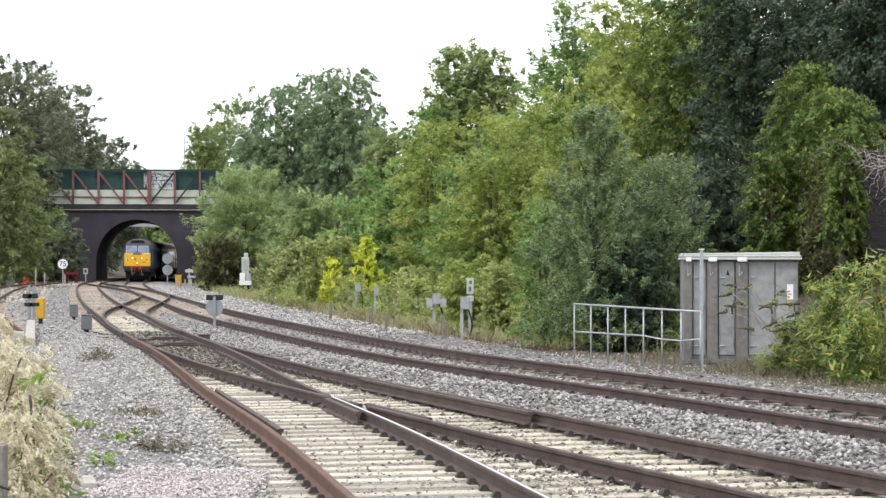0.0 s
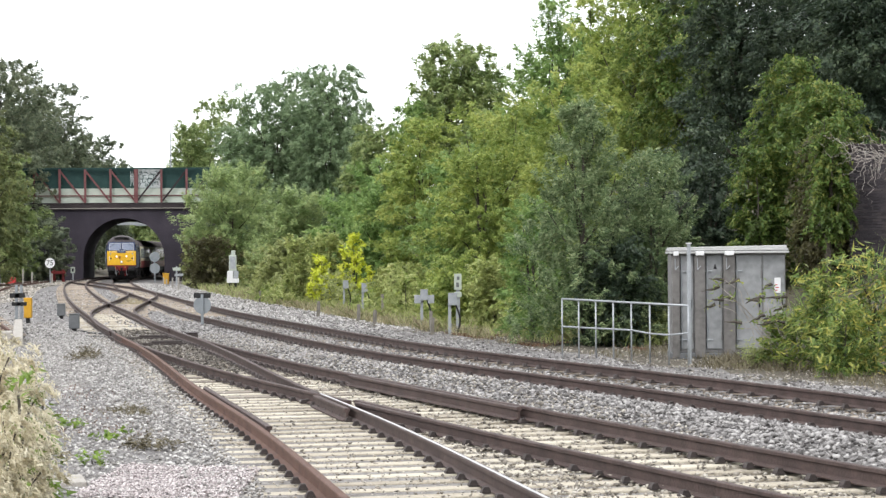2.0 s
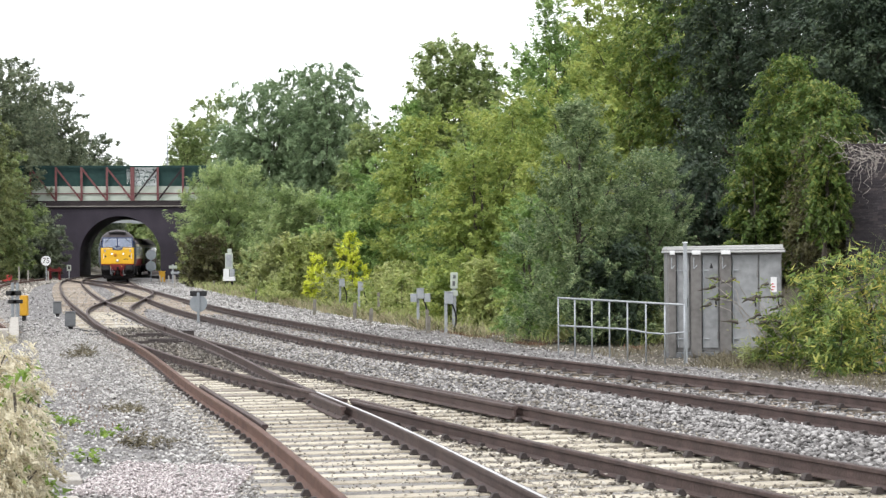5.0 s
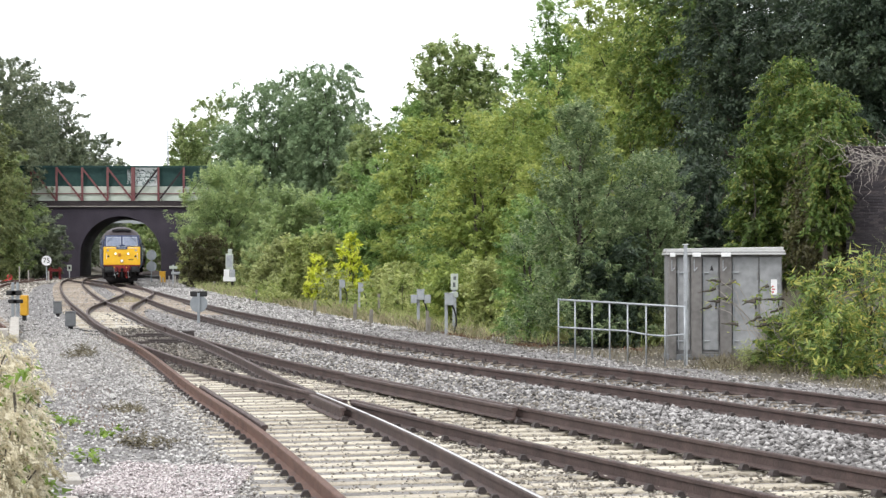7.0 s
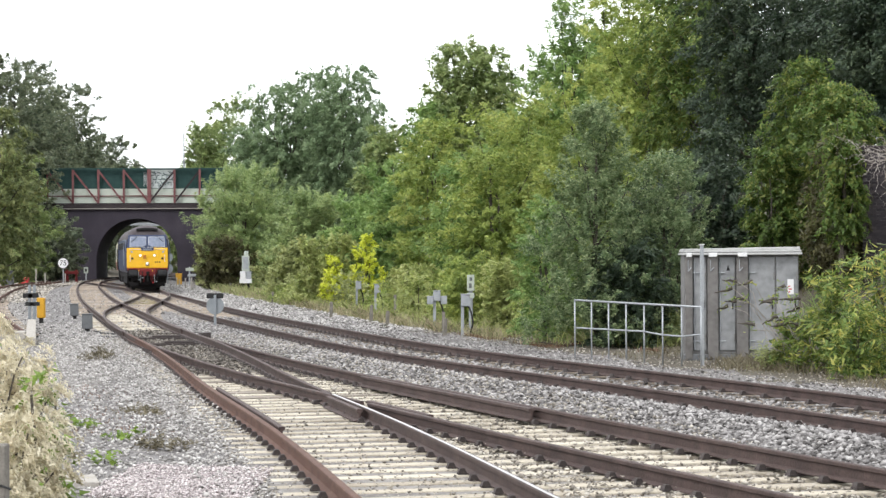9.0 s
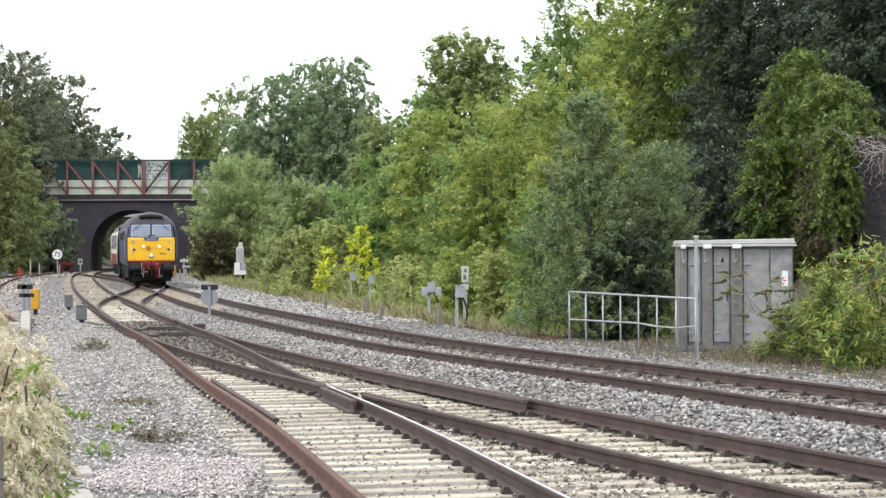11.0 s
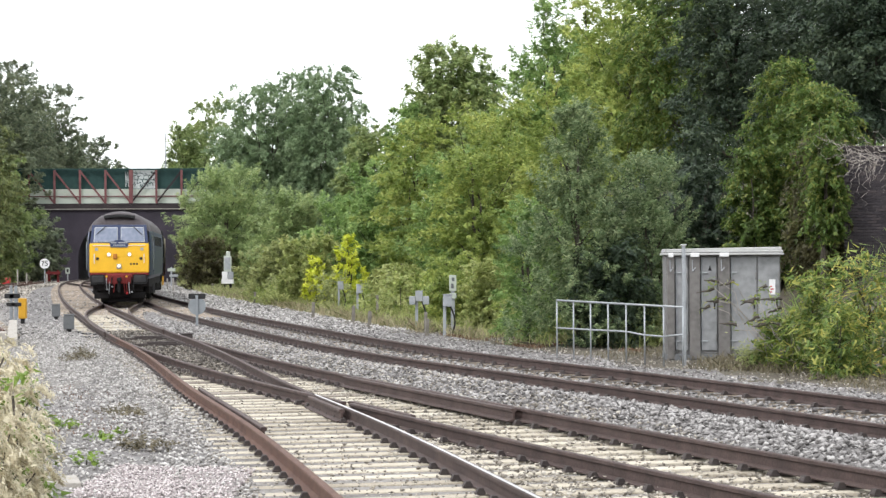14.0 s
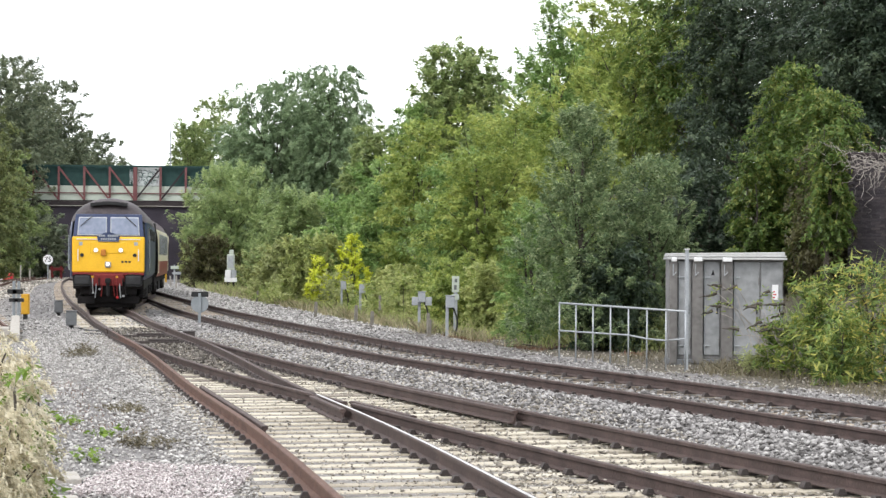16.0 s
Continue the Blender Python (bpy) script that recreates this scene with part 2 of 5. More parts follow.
        v = list({p for f in bmesh.ops.bevel(bm, geom=e, offset=bevel, segments=2, affect="EDGES", profile=0.5)["faces"] for p in f.verts} | {p for p in v if p.is_valid})
    if m:
        bmesh.ops.transform(bm, verts=v, matrix=m)
    return bm


def tube(bm, a, b, r0, r1=None, seg=8):
    a, b = Vector(a), Vector(b)
    d = b - a
    q = d.to_track_quat("Z", "Y").to_matrix().to_4x4()
    bmesh.ops.create_cone(bm, cap_ends=True, segments=seg, radius1=r0, radius2=r0 if r1 is None else r1, depth=d.length, matrix=Matrix.Translation((a + b) / 2) @ q)
    return bm


def thing(name, m=None, label="", category="", group="", kind=""):
    ob = new(name)
    if m:
        ob.matrix_basis = m
    return tagged(ob, label, category, group, kind)


B = bmesh.new


def spline(points):
    """A natural cubic x(y) through (y, x) points; returns functions for x and its slope."""
    p = np.array(sorted(points), dtype=float)
    y, x = p[:, 0], p[:, 1]
    n, hh = len(y), np.diff(p[:, 0])
    a = np.zeros((n, n))
    r = np.zeros(n)
    a[0, 0] = a[-1, -1] = 1
    for i in range(1, n - 1):
        a[i, i - 1:i + 2] = hh[i - 1], 2 * (hh[i - 1] + hh[i]), hh[i]
        r[i] = 6 * ((x[i + 1] - x[i]) / hh[i] - (x[i] - x[i - 1]) / hh[i - 1])
    mm = np.linalg.solve(a, r)

    def at(q):
        q = np.asarray(q, dtype=float)
        i = np.clip(np.searchsorted(y, q) - 1, 0, n - 2)
        t0, t1 = y[i + 1] - q, q - y[i]
        return mm[i] * t0 ** 3 / (6 * hh[i]) + mm[i + 1] * t1 ** 3 / (6 * hh[i]) + (x[i] / hh[i] - mm[i] * hh[i] / 6) * t0 + (x[i + 1] / hh[i] - mm[i + 1] * hh[i] / 6) * t1
    return at, lambda q: (at(np.asarray(q) + 0.05) - at(np.asarray(q) - 0.05)) / 0.1


# ---- plan of the tracks: (y, x) of the centre lines, metres ----
NEARLINE = [(57.8, -7.1), (72, -9.7), (100, -14.7), (141, -21.5), (173, -26.5), (195, -29.5), (225, -32.55), (255, -34.2), (295, -34.8), (340, -33.5)]
LEFTLEG = [(6, 2.05), (12, 1.05), (18.1, 0.07), (22.7, -0.66), (26.7, -1.35), (33, -2.53), (42, -4.1), (52, -5.95), (57.8, -7.1), (66, -8.6)]
RIGHTLEG = [(8, 6.75), (13, 5.1), (19.4, 3.0), (24.1, 1.5), (31.5, -0.70), (39.1, -2.86), (46.5, -4.68), (52, -5.92), (57.8, -7.1), (66, -8.6)]
FARLINE = [(6, 11.9), (15, 9.05), (25.6, 5.72), (32.7, 3.6), (44.35, 0.0), (58, -3.2), (70.6, -5.85), (80.3, -7.75), (104.5, -11.9), (137, -17.45), (165, -21.75), (190, -25.3), (212, -28.0), (235, -29.9), (255, -30.8), (285, -31.2), (340, -29)]
CROSSOVER = [(57.8, -7.1), (65, -8.5), (77, -10.53), (85, -11.62), (93, -12.42), (106, -13.58), (119, -14.82), (130, -16.3), (135, -17.1)]
BACKCROSSOVER = [(120, -14.5), (128, -15.85), (138, -17.6), (155, -20.9), (170, -24.1), (185, -27.4), (200, -30.2), (210, -31.3)]
LOOPLINE = [(40, -7.2), (60, -11.6), (96, -19.3), (140, -26.9), (165, -30.6), (195, -33.4), (225, -35.3)]
near_x, near_s = spline(NEARLINE)
left_x, left_s = spline(LEFTLEG)
right_x, right_s = spline(RIGHTLEG)
far_x, far_s = spline(FARLINE)
cross_x, cross_s = spline(CROSSOVER)
back_x, back_s = spline(BACKCROSSOVER)
loop_x, loop_s = spline(LOOPLINE)


def offset(at, slope, y, d):
    """A point d metres to the right of a centre line."""
    s = float(slope(y))
    k = 1 / math.sqrt(1 + s * s)
    return float(at(y)) + d * k, y - d * s * k


RAILSHAPE = [(-0.07, -0.159), (0.07, -0.159), (0.07, -0.148), (0.012, -0.128), (0.012, -0.046), (0.035, -0.036), (0.035, -0.008), (0.027, 0.0), (-0.027, 0.0), (-0.035, -0.008), (-0.035, -0.036), (-0.012, -0.046), (-0.012, -0.128), (-0.07, -0.148)]


def rail(at, slope, y0, y1, d, z, parent, mat=RAIL, name="rail", step=1.0, label=""):
    n = max(2, int((y1 - y0) / step) + 1)
    vs, fs, k = [], [], len(RAILSHAPE)
    for i, y in enumerate(np.linspace(y0, y1, n)):
        s = float(slope(y))
        c = 1 / math.sqrt(1 + s * s)
        zz = z(y) if callable(z) else z
        for u, w in RAILSHAPE:
            vs.append((float(at(y)) + (d + u) * c, y - (d + u) * s * c, zz + w))
        if i:
            fs += [((i - 1) * k + j, (i - 1) * k + (j + 1) % k, i * k + (j + 1) % k, i * k + j) for j in range(k)]
    fs += [tuple(range(k)), tuple(reversed(range((n - 1) * k, n * k)))]
    me = bpy.data.meshes.new(name)
    me.from_pydata(vs, [], fs)
    me.materials.append(mat)
    ob = new(name, me)
    ob.parent = parent
    if label:
        ob["label"] = label
    return ob


G = 0.7525
RAISE = 0.045


def fade(y, a, b):
    t = min(1, max(0, (y - a) / (b - a)))
    return t * t * (3 - 2 * t)

# ---- ground ----
def smooth01(t):
    t = np.clip(t, 0, 1)
    return t * t * (3 - 2 * t)


def ground_z(x, y):
    x, y = np.asarray(x, dtype=float), np.asarray(y, dtype=float)
    right = x - far_x(np.clip(y, 6, 340))
    left = loop_x(np.clip(y, 40, 225)) - x
    z = -0.2 - 0.14 * smooth01((right - 2.2) / 1.6)
    z = z + 5.6 * smooth01((right - 8.5) / 15) + 5.6 * smooth01((left - 4.5) / 13) * smooth01((y - 25) / 30)
    z = z + 0.13 * np.exp(-((right + 2.0) / 0.75) ** 2) * smooth01((64 - y) / 20)
    z = z + 0.10 * np.exp(-((right - 1.75) / 0.5) ** 2) * smooth01((80 - y) / 30)
    shoulder = x - left_x(np.clip(y, 6, 57))
    z = z + 0.08 * np.exp(-((shoulder + 2.9) / 0.9) ** 2) * smooth01((60 - y) / 20)
    turnout = smooth01((shoulder + 2.3) / 0.5) * smooth01((right_x(np.clip(y, 8, 57)) + 1.1 - x) / 0.4) * smooth01((62 - y) / 6)
    z = z + 0.012 * turnout + 0.008 * smooth01((1.3 - np.abs(x - near_x(np.clip(y, 57.8, 340)))) / 0.3) * smooth01((y - 57) / 3)
    return z + 0.02 * np.sin(x * 2.1 + y * 0.7) * np.sin(y * 1.3 - x * 0.4) * (np.abs(right) > 1.6) * (1 - turnout)


def is_soil(x, y):
    right = x - far_x(np.clip(y, 6, 340))
    left = loop_x(np.clip(y, 40, 225)) - x
    wob = 0.35 * np.sin(y * 0.9) + 0.25 * np.sin(y * 2.3 + x)
    return (right > 5.0 + wob) | (left > 2.2 + wob)


gx = np.concatenate([[-3000, -900, -300, -120], np.arange(-66, 46, 0.55), [90, 250, 900, 3000]])
gy = np.concatenate([[-2500, -600, -120, -30], np.arange(-6, 70, 0.6), np.arange(70, 330, 1.6), [380, 500, 900, 2000, 4500]])
GX, GY = np.meshgrid(gx, gy)
GZ = ground_z(GX, GY)
nx, ny = len(gx), len(gy)
idx = np.arange(nx * ny).reshape(ny, nx)
quads = np.stack([idx[:-1, :-1], idx[:-1, 1:], idx[1:, 1:], idx[1:, :-1]], -1).reshape(-1, 4)
ground = arrays("ground", np.stack([GX, GY, GZ], -1).reshape(-1, 3), quads, BALLAST)
ground.data.materials.append(SOIL)
ground.data.materials.append(BROWNBED)
mid = np.stack([GX, GY], -1).reshape(-1, 2)[quads].mean(1)
ground.data.polygons.foreach_set("material_index", np.where(is_soil(mid[:, 0], mid[:, 1]), 1, np.where((loop_x(np.clip(mid[:, 1], 40, 225)) - mid[:, 0] > -1.9) | ((mid[:, 1] < 64) & (mid[:, 0] > left_x(np.clip(mid[:, 1], 6, 66)) - 1.15) & (mid[:, 0] < right_x(np.clip(mid[:, 1], 8, 66)) + 0.95)) | (np.abs(mid[:, 0] - near_x(np.clip(mid[:, 1], 57.8, 340))) < 0.7), 2, 0)).astype(np.int32))
ground.data.polygons.foreach_set("use_smooth", [True] * len(quads))
tagged(ground, "grey stone ballast with overgrown soil banks beside it", "ground", kind="structure")

# ---- tracks ----
near_track = thing("railway_track", label="main railway track with brown rails on pale sleepers", category="railway track", kind="structure")
left_track = thing("railway_turnout", label="diverging turnout track, rusty and polished rails on cream bearers", category="railway track", kind="structure")
far_track = thing("railway_track", label="far railway track with brown rails set in grey ballast", category="railway track", kind="structure")
link_track = thing("railway_crossover", label="rusty crossover rails joining the two main tracks", category="railway track", kind="structure")
link_back = thing("railway_crossover", label="distant crossover rails joining the two main tracks", category="railway track", kind="structure")
loop_track = thing("railway_track", label="rusty loop line on brown stained ballast", category="railway track", kind="structure")

rail(near_x, near_s, 57.8, 340, -G, 0, near_track, step=3)
rail(near_x, near_s, 57.8, 340, G, lambda y: RAISE * (1 - fade(y, 75, 100)), near_track, step=3)
rail(left_x, left_s, 6, 57.8, -G, 0, left_track, RUST, label="rust-brown rail")
rail(left_x, left_s, 30.9, 57.8, G, lambda y: RAISE * fade(y, 36, 54) - 0.003, left_track)
rail(left_x, left_s, 6, 31.4, G, 0, left_track, RAIL)
rail(right_x, right_s, 6, 29.9, -G, 0, left_track)
rail(right_x, right_s, 30.3, 57.8, -G, -0.003, left_track)
rail(right_x, right_s, 6, 57.8, G, RAISE, left_track)
rail(far_x, far_s, 6, 340, -G, 0, far_track, step=2)
rail(far_x, far_s, 6, 340, G, lambda y: 0.06 * (1 - fade(y, 80, 110)), far_track, step=2)
rail(cross_x, cross_s, 60, 132, -G, -0.004, link_track)
rail(cross_x, cross_s, 60, 132, G, lambda y: RAISE * (1 - fade(y, 75, 100)) - 0.004, link_track)
rail(back_x, back_s, 124, 206, -G, -0.004, link_back, step=2)
rail(back_x, back_s, 124, 206, G, -0.004, link_back, step=2)
rail(loop_x, loop_s, 62, 206, -G, -0.006, loop_track, RUST, step=2)
rail(loop_x, loop_s, 62, 206, G, -0.006, loop_track, RUST, step=2)
# check rails opposite the crossing, and the wing rails beside its nose
rail(left_x, left_s, 25.7, 33.6, -G + 0.12, -0.002, left_track, name="check_rail")
rail(right_x, right_s, 27.6, 35.5, G - 0.12, RAISE - 0.002, left_track, name="check_rail")
rail(left_x, left_s, 28.4, 31.2, G - 0.115, -0.002, left_track, name="wing_rail")
rail(right_x, right_s, 27.6, 30.4, -G + 0.125, -0.002, left_track, name="wing_rail")


def head_strip(at, slope, y0, y1, d, parent):
    vs, fs = [], []
    for i, y in enumerate(np.linspace(y0, y1, 60)):
        for u in (-0.022, 0.016):
            px, py = offset(at, slope, y, d + u)
            vs.append((px, py, 0.0015))
        if i:
            fs.append((2 * i - 2, 2 * i - 1, 2 * i + 1, 2 * i))
    return arrays("running_band", vs, fs, SHINY, parent, "polished bright running band")


head_strip(left_x, left_s, 6, 31.5, G, left_track)


def sleeper_mesh(length, width=0.25, deep=0.14):
    bm = box(B(), -length / 2, length / 2, -width / 2, width / 2, -deep, 0, 0.012)
    me = bpy.data.meshes.new("sleeper")
    bm.to_mesh(me)
    bm.free()
    return me


def sleeper(me, x, y, z, turn, tilt, parent, name="sleeper"):
    ob = new(name, me)
    ob.parent = parent
    ob.matrix_basis = pose(x, y, z, random.uniform(-0.5, 0.5), tilt, turn + random.uniform(-0.6, 0.6))
    return ob


FAST = [[], []]   # corners and faces of the rail fastenings


def clip_mesh():
    """A base plate with a rounded spring clip on each side of the rail foot."""
    bm = box(B(), -0.16, 0.16, -0.07, 0.07, 0, 0.02)
    for u in (-0.115, 0.115):
        for k in range(3):
            a0, a1 = math.pi * k / 3, math.pi * (k + 1) / 3
            p = [bm.verts.new((u + 0.042 * math.cos(a), v, 0.02 + 0.055 * math.sin(a))) for a in (a0, a1) for v in (-0.055, 0.055)]
            bm.faces.new((p[0], p[1], p[3], p[2]))
        for v in (-0.055, 0.055):
            bm.faces.new([bm.verts.new((u + 0.042 * math.cos(math.pi * k / 3), v, 0.02 + 0.055 * math.sin(math.pi * k / 3))) for k in range(4)])
    bmesh.ops.scale(bm, vec=(0.95, 0.75, 0.85), verts=bm.verts)
    me = bpy.data.meshes.new("rail_clip")
    bm.to_mesh(me)
    bm.free()
    me.materials.append(CHAIR)
    return me


CLIP = clip_mesh()


def fastening(x, y, z, turn, track=None):
    """A clip, bolt and plate beside a rail foot; past the nearest stretch three small blocks in the joined rest."""
    if y < 36:
        ob = new("rail_clip", CLIP)
        ob.parent = track
        ob.matrix_basis = pose(x, y, z, 0, 0, math.degrees(turn))
        return
    c, s = math.cos(turn), math.sin(turn)
    for (u0, u1, v0, v1, w0, w1) in ((-0.16, 0.16, -0.07, 0.07, 0, 0.02), (-0.15, -0.08, -0.045, 0.045, 0.02, 0.07), (0.08, 0.15, -0.045, 0.045, 0.02, 0.07)):
        k = len(FAST[0])
        for w in (w0, w1):
            q = 0.75 if w == w1 else 1
            um, vm = (u0 + u1) / 2, (v0 + v1) / 2
            for u, v in ((u0, v0), (u1, v0), (u1, v1), (u0, v1)):
                u, v = um + (u - um) * q, vm + (v - vm) * q
                FAST[0].append((x + u * c - v * s, y + u * s + v * c, z + w))
        FAST[1].extend([(k, k + 1, k + 5, k + 4), (k + 1, k + 2, k + 6, k + 5), (k + 2, k + 3, k + 7, k + 6), (k + 3, k, k + 4, k + 7), (k + 4, k + 5, k + 6, k + 7)])


WORN_MESH, TURNOUT_MESH, PLAIN_MESH, OLD_MESH = [], [], sleeper_mesh(2.5), sleeper_mesh(2.5)
for k in range(12):
    m = sleeper_mesh(2.6 + 0.3 * k)
    m.materials.append(SLEEPER)
    TURNOUT_MESH.append(m)
    m = sleeper_mesh(2.6 + 0.3 * k)
    m.materials.append(WORNSLEEPER)
    WORN_MESH.append(m)
PLAIN_MESH.materials.append(SLEEPER)
OLD_MESH.materials.append(OLDSLEEPER)

y = 11.0
while y < 61:
    s = float(left_s(y))
    turn = math.atan(-s) * 0.8 + math.atan(-float(right_s(y))) * 0.2
    t = math.tan(turn)
    lx = float(left_x(y))
    # where the bearer, square to the left leg, meets the right leg
    yr = y
    for _ in range(4):
        yr = y + (float(right_x(yr)) - lx) * t
    rx = float(right_x(yr))
    span = math.hypot(rx - lx, yr - y)
    need = span + 2.55
    k = min(11, max(0, int(math.ceil((need - 2.6) / 0.3))))
    half = (2.6 + 0.3 * k) / 2
    e = -1.28 + half
    cx, cy = lx + e * math.cos(turn), y + e * math.sin(turn)
    sleeper((WORN_MESH if y > 43 or (y > 33 and int(y * 7) % 3 == 0) else TURNOUT_MESH)[k], cx, cy, -0.166, math.degrees(turn), -0.35, left_track, "bearer")
    for at, sl, yy, zz in ((left_x, left_s, y, 0.0), (right_x, right_s, yr, RAISE * 0.5)):
        for d in (-G, G):
            ok = offset(at, sl, yy, d)
            fastening(ok[0], ok[1], -0.166 + (zz if d > 0 else 0), math.atan(-float(sl(yy))), left_track)
    y += 0.62
y = 61.0
while y < 215:
    s = float(near_s(y))
    sleeper(OLD_MESH if y > 85 else PLAIN_MESH, float(near_x(y)), y, -0.166, math.degrees(math.atan(-s)), 0, near_track)
    if y < 90:
        for d in (-G, G):
            px, py = offset(near_x, near_s, y, d)
            fastening(px, py, -0.166, math.atan(-s))
    y += 0.68
y = 17.0
while y < 190:
    s = float(far_s(y))
    sleeper(OLD_MESH, float(far_x(y)), y, -0.172, math.degrees(math.atan(-s)), -1.4 if y < 90 else 0, far_track)
    if y < 100:
        for d in (-G, G):
            px, py = offset(far_x, far_s, y, d)
            fastening(px, py, -0.166 + (0.05 if d > 0 and y < 90 else 0), math.atan(-s), far_track)
    y += 0.68
y = 66.0
while y < 130:
    sleeper(OLD_MESH, float(cross_x(y)), y, -0.176, math.degrees(math.atan(-float(cross_s(y)))), 0, link_track)
    y += 0.7
y = 62.0
while y < 190:
    sleeper(OLD_MESH, float(loop_x(y)), y, -0.176, math.degrees(math.atan(-float(loop_s(y)))), 0, loop_track)
    y += 0.75
tagged(arrays("rail_fastenings", FAST[0], FAST[1], CHAIR, left_track), kind="stuff")


# ---- loose ballast stones ----
def scatter_stones(name, xs, ys, size, seed, lift=0.0, mat=STONE):
    rng = np.random.default_rng(seed)
    n = len(xs)
    zs = ground_z(xs, ys) + lift
    far = float(np.min(ys)) > 55
    rock = np.array([(1, 0, 0), (0, 1, 0), (-1, 0, 0), (0, -1, 0), (0, 0, 1), (0, 0, -1)], dtype=float) * 0.62
    v = rock[None] * rng.uniform(0.6, 1.25, (n, 6, 1)) * rng.uniform(0.65, 1.2, (n, 1, 3)) * np.array([1.35, 0.9, 0.62]) + rng.normal(0, 0.14, (n, 6, 3))
    a, b = rng.uniform(0, 6.28, n), rng.uniform(-0.9, 0.9, n)
    ca, sa, cb, sb = np.cos(a), np.sin(a), np.cos(b), np.sin(b)
    r = np.zeros((n, 3, 3))
    r[:, 0, 0], r[:, 0, 1], r[:, 0, 2] = ca, -sa * cb, sa * sb
    r[:, 1, 0], r[:, 1, 1], r[:, 1, 2] = sa, ca * cb, -ca * sb
    r[:, 2, 1], r[:, 2, 2] = sb, cb
    v = np.einsum("nij,nkj->nki", r, v) * (size * rng.uniform(0.6, 1.4, n))[:, None, None]
    v = v + np.stack([xs, ys, zs + rng.uniform(-0.01, 0.035, n)], -1)[:, None]
    f = np.array([(0, 1, 4), (1, 2, 4), (2, 3, 4), (3, 0, 4), (1, 0, 5), (2, 1, 5), (3, 2, 5), (0, 3, 5)])
    f = f[:4] if far else f   # distant stones lie on their flat side
    return arrays(name, v.reshape(-1, 3), (f[None] + 6 * np.arange(n)[:, None, None]).reshape(-1, 3), mat)


rng = np.random.default_rng(3)


def band(at, y0, y1, d0, d1, n, power=1.6):
    t = rng.uniform(0, 1, n) ** power
    yy = y0 + (y1 - y0) * t
    return at(yy) + rng.uniform(d0, d1, n), yy


def stones(name, label, *args, size=0.06, seed=1, lift=0.0, power=1.6, mat=STONE):
    bx, by = band(*args, power=power)
    tagged(scatter_stones(name, bx, by, size, seed, lift, mat), label, "ballast", kind="stuff")


stones("ballast_stones", "loose grey ballast stones heaped between the tracks", far_x, 17, 75, -3.1, -0.85, 27000, seed=1, size=0.052)
stones("ballast_stones", "loose grey ballast stones on the far shoulder", far_x, 24, 90, 0.85, 4.9, 14000, seed=2, size=0.046)
stones("ballast_stones", "loose grey ballast stones between rails", far_x, 20, 80, -0.68, 0.68, 10000, seed=3, lift=0.03, size=0.05)
stones("ballast_stones", "loose grey ballast stones beside the rusty rail", left_x, 15, 75, -7.2, -1.25, 43000, seed=4, size=0.035, mat=PALESTONE, power=1.35)
stones("ballast_stones", "scattered ballast stones between bearers", left_x, 14, 62, -1.6, 1.7, 9500, seed=5, size=0.024, lift=0.002, mat=DIRTSTONE)
stones("ballast_stones", "brown-grey ballast stones lying over the long bearers", left_x, 15, 62, 1.0, 4.2, 15000, seed=8, size=0.036, lift=0.01, mat=DIRTSTONE)
stones("ballast_stones", "oily dark stones between the switch rails", left_x, 40, 65, -0.66, 0.66, 2600, seed=14, size=0.05, lift=0.035, mat=OILSTONE, power=1.0)
stones("ballast_stones", "loose grey ballast stones further along the line", near_x, 60, 150, -4.5, 7.5, 12000, seed=6, size=0.06)
stones("ballast_stones", "ballast stones spilled over the bearer ends", left_x, 27, 64, -2.2, -0.85, 5000, seed=9, size=0.036, lift=0.03, mat=PALESTONE, power=1.0)
stones("ballast_stones", "ballast stones spilled beside the bearer ends", left_x, 17, 40, -1.9, -1.2, 1500, seed=10, size=0.034, lift=0.02, mat=PALESTONE, power=1.0)
stones("ballast_stones", "brown-grey stones along the loop line", loop_x, 110, 222, -3.2, 3.0, 8000, seed=13, size=0.1, lift=0.01, mat=DIRTSTONE, power=1.0)
stones("gravel", "pale pinkish gravel strewn by the platform end", lambda y: 0 * y, 19, 22.3, -2.95, -1.65, 8000, seed=11, size=0.021, lift=0.012, mat=PINKSTONE, power=1.0)
stones("gravel", "dirty stones strewn over the soil strip", far_x, 36, 80, 4.5, 8.5, 5000, seed=12, size=0.034, mat=DIRTSTONE)
stones("ballast_stones", "loose grey ballast stones on the distant shoulder", far_x, 70, 195, 0.85, 5.3, 13000, seed=7, size=0.06, power=1.3, mat=PALESTONE)


# ---- bridge ----
BX, BY, BTURN = -29.75, 225.0, math.degrees(math.atan(0.095))
bridge = thing("road_bridge", pose(BX, BY, 0, 0, 0, BTURN), "dark brick arch road bridge with red lattice parapet", "bridge")
bridge.scale = (0.951, 0.951, 0.951)
R_ARCH, SPRING, TOPZ, DEEP = 4.1, 2.0, 7.15, 23.0


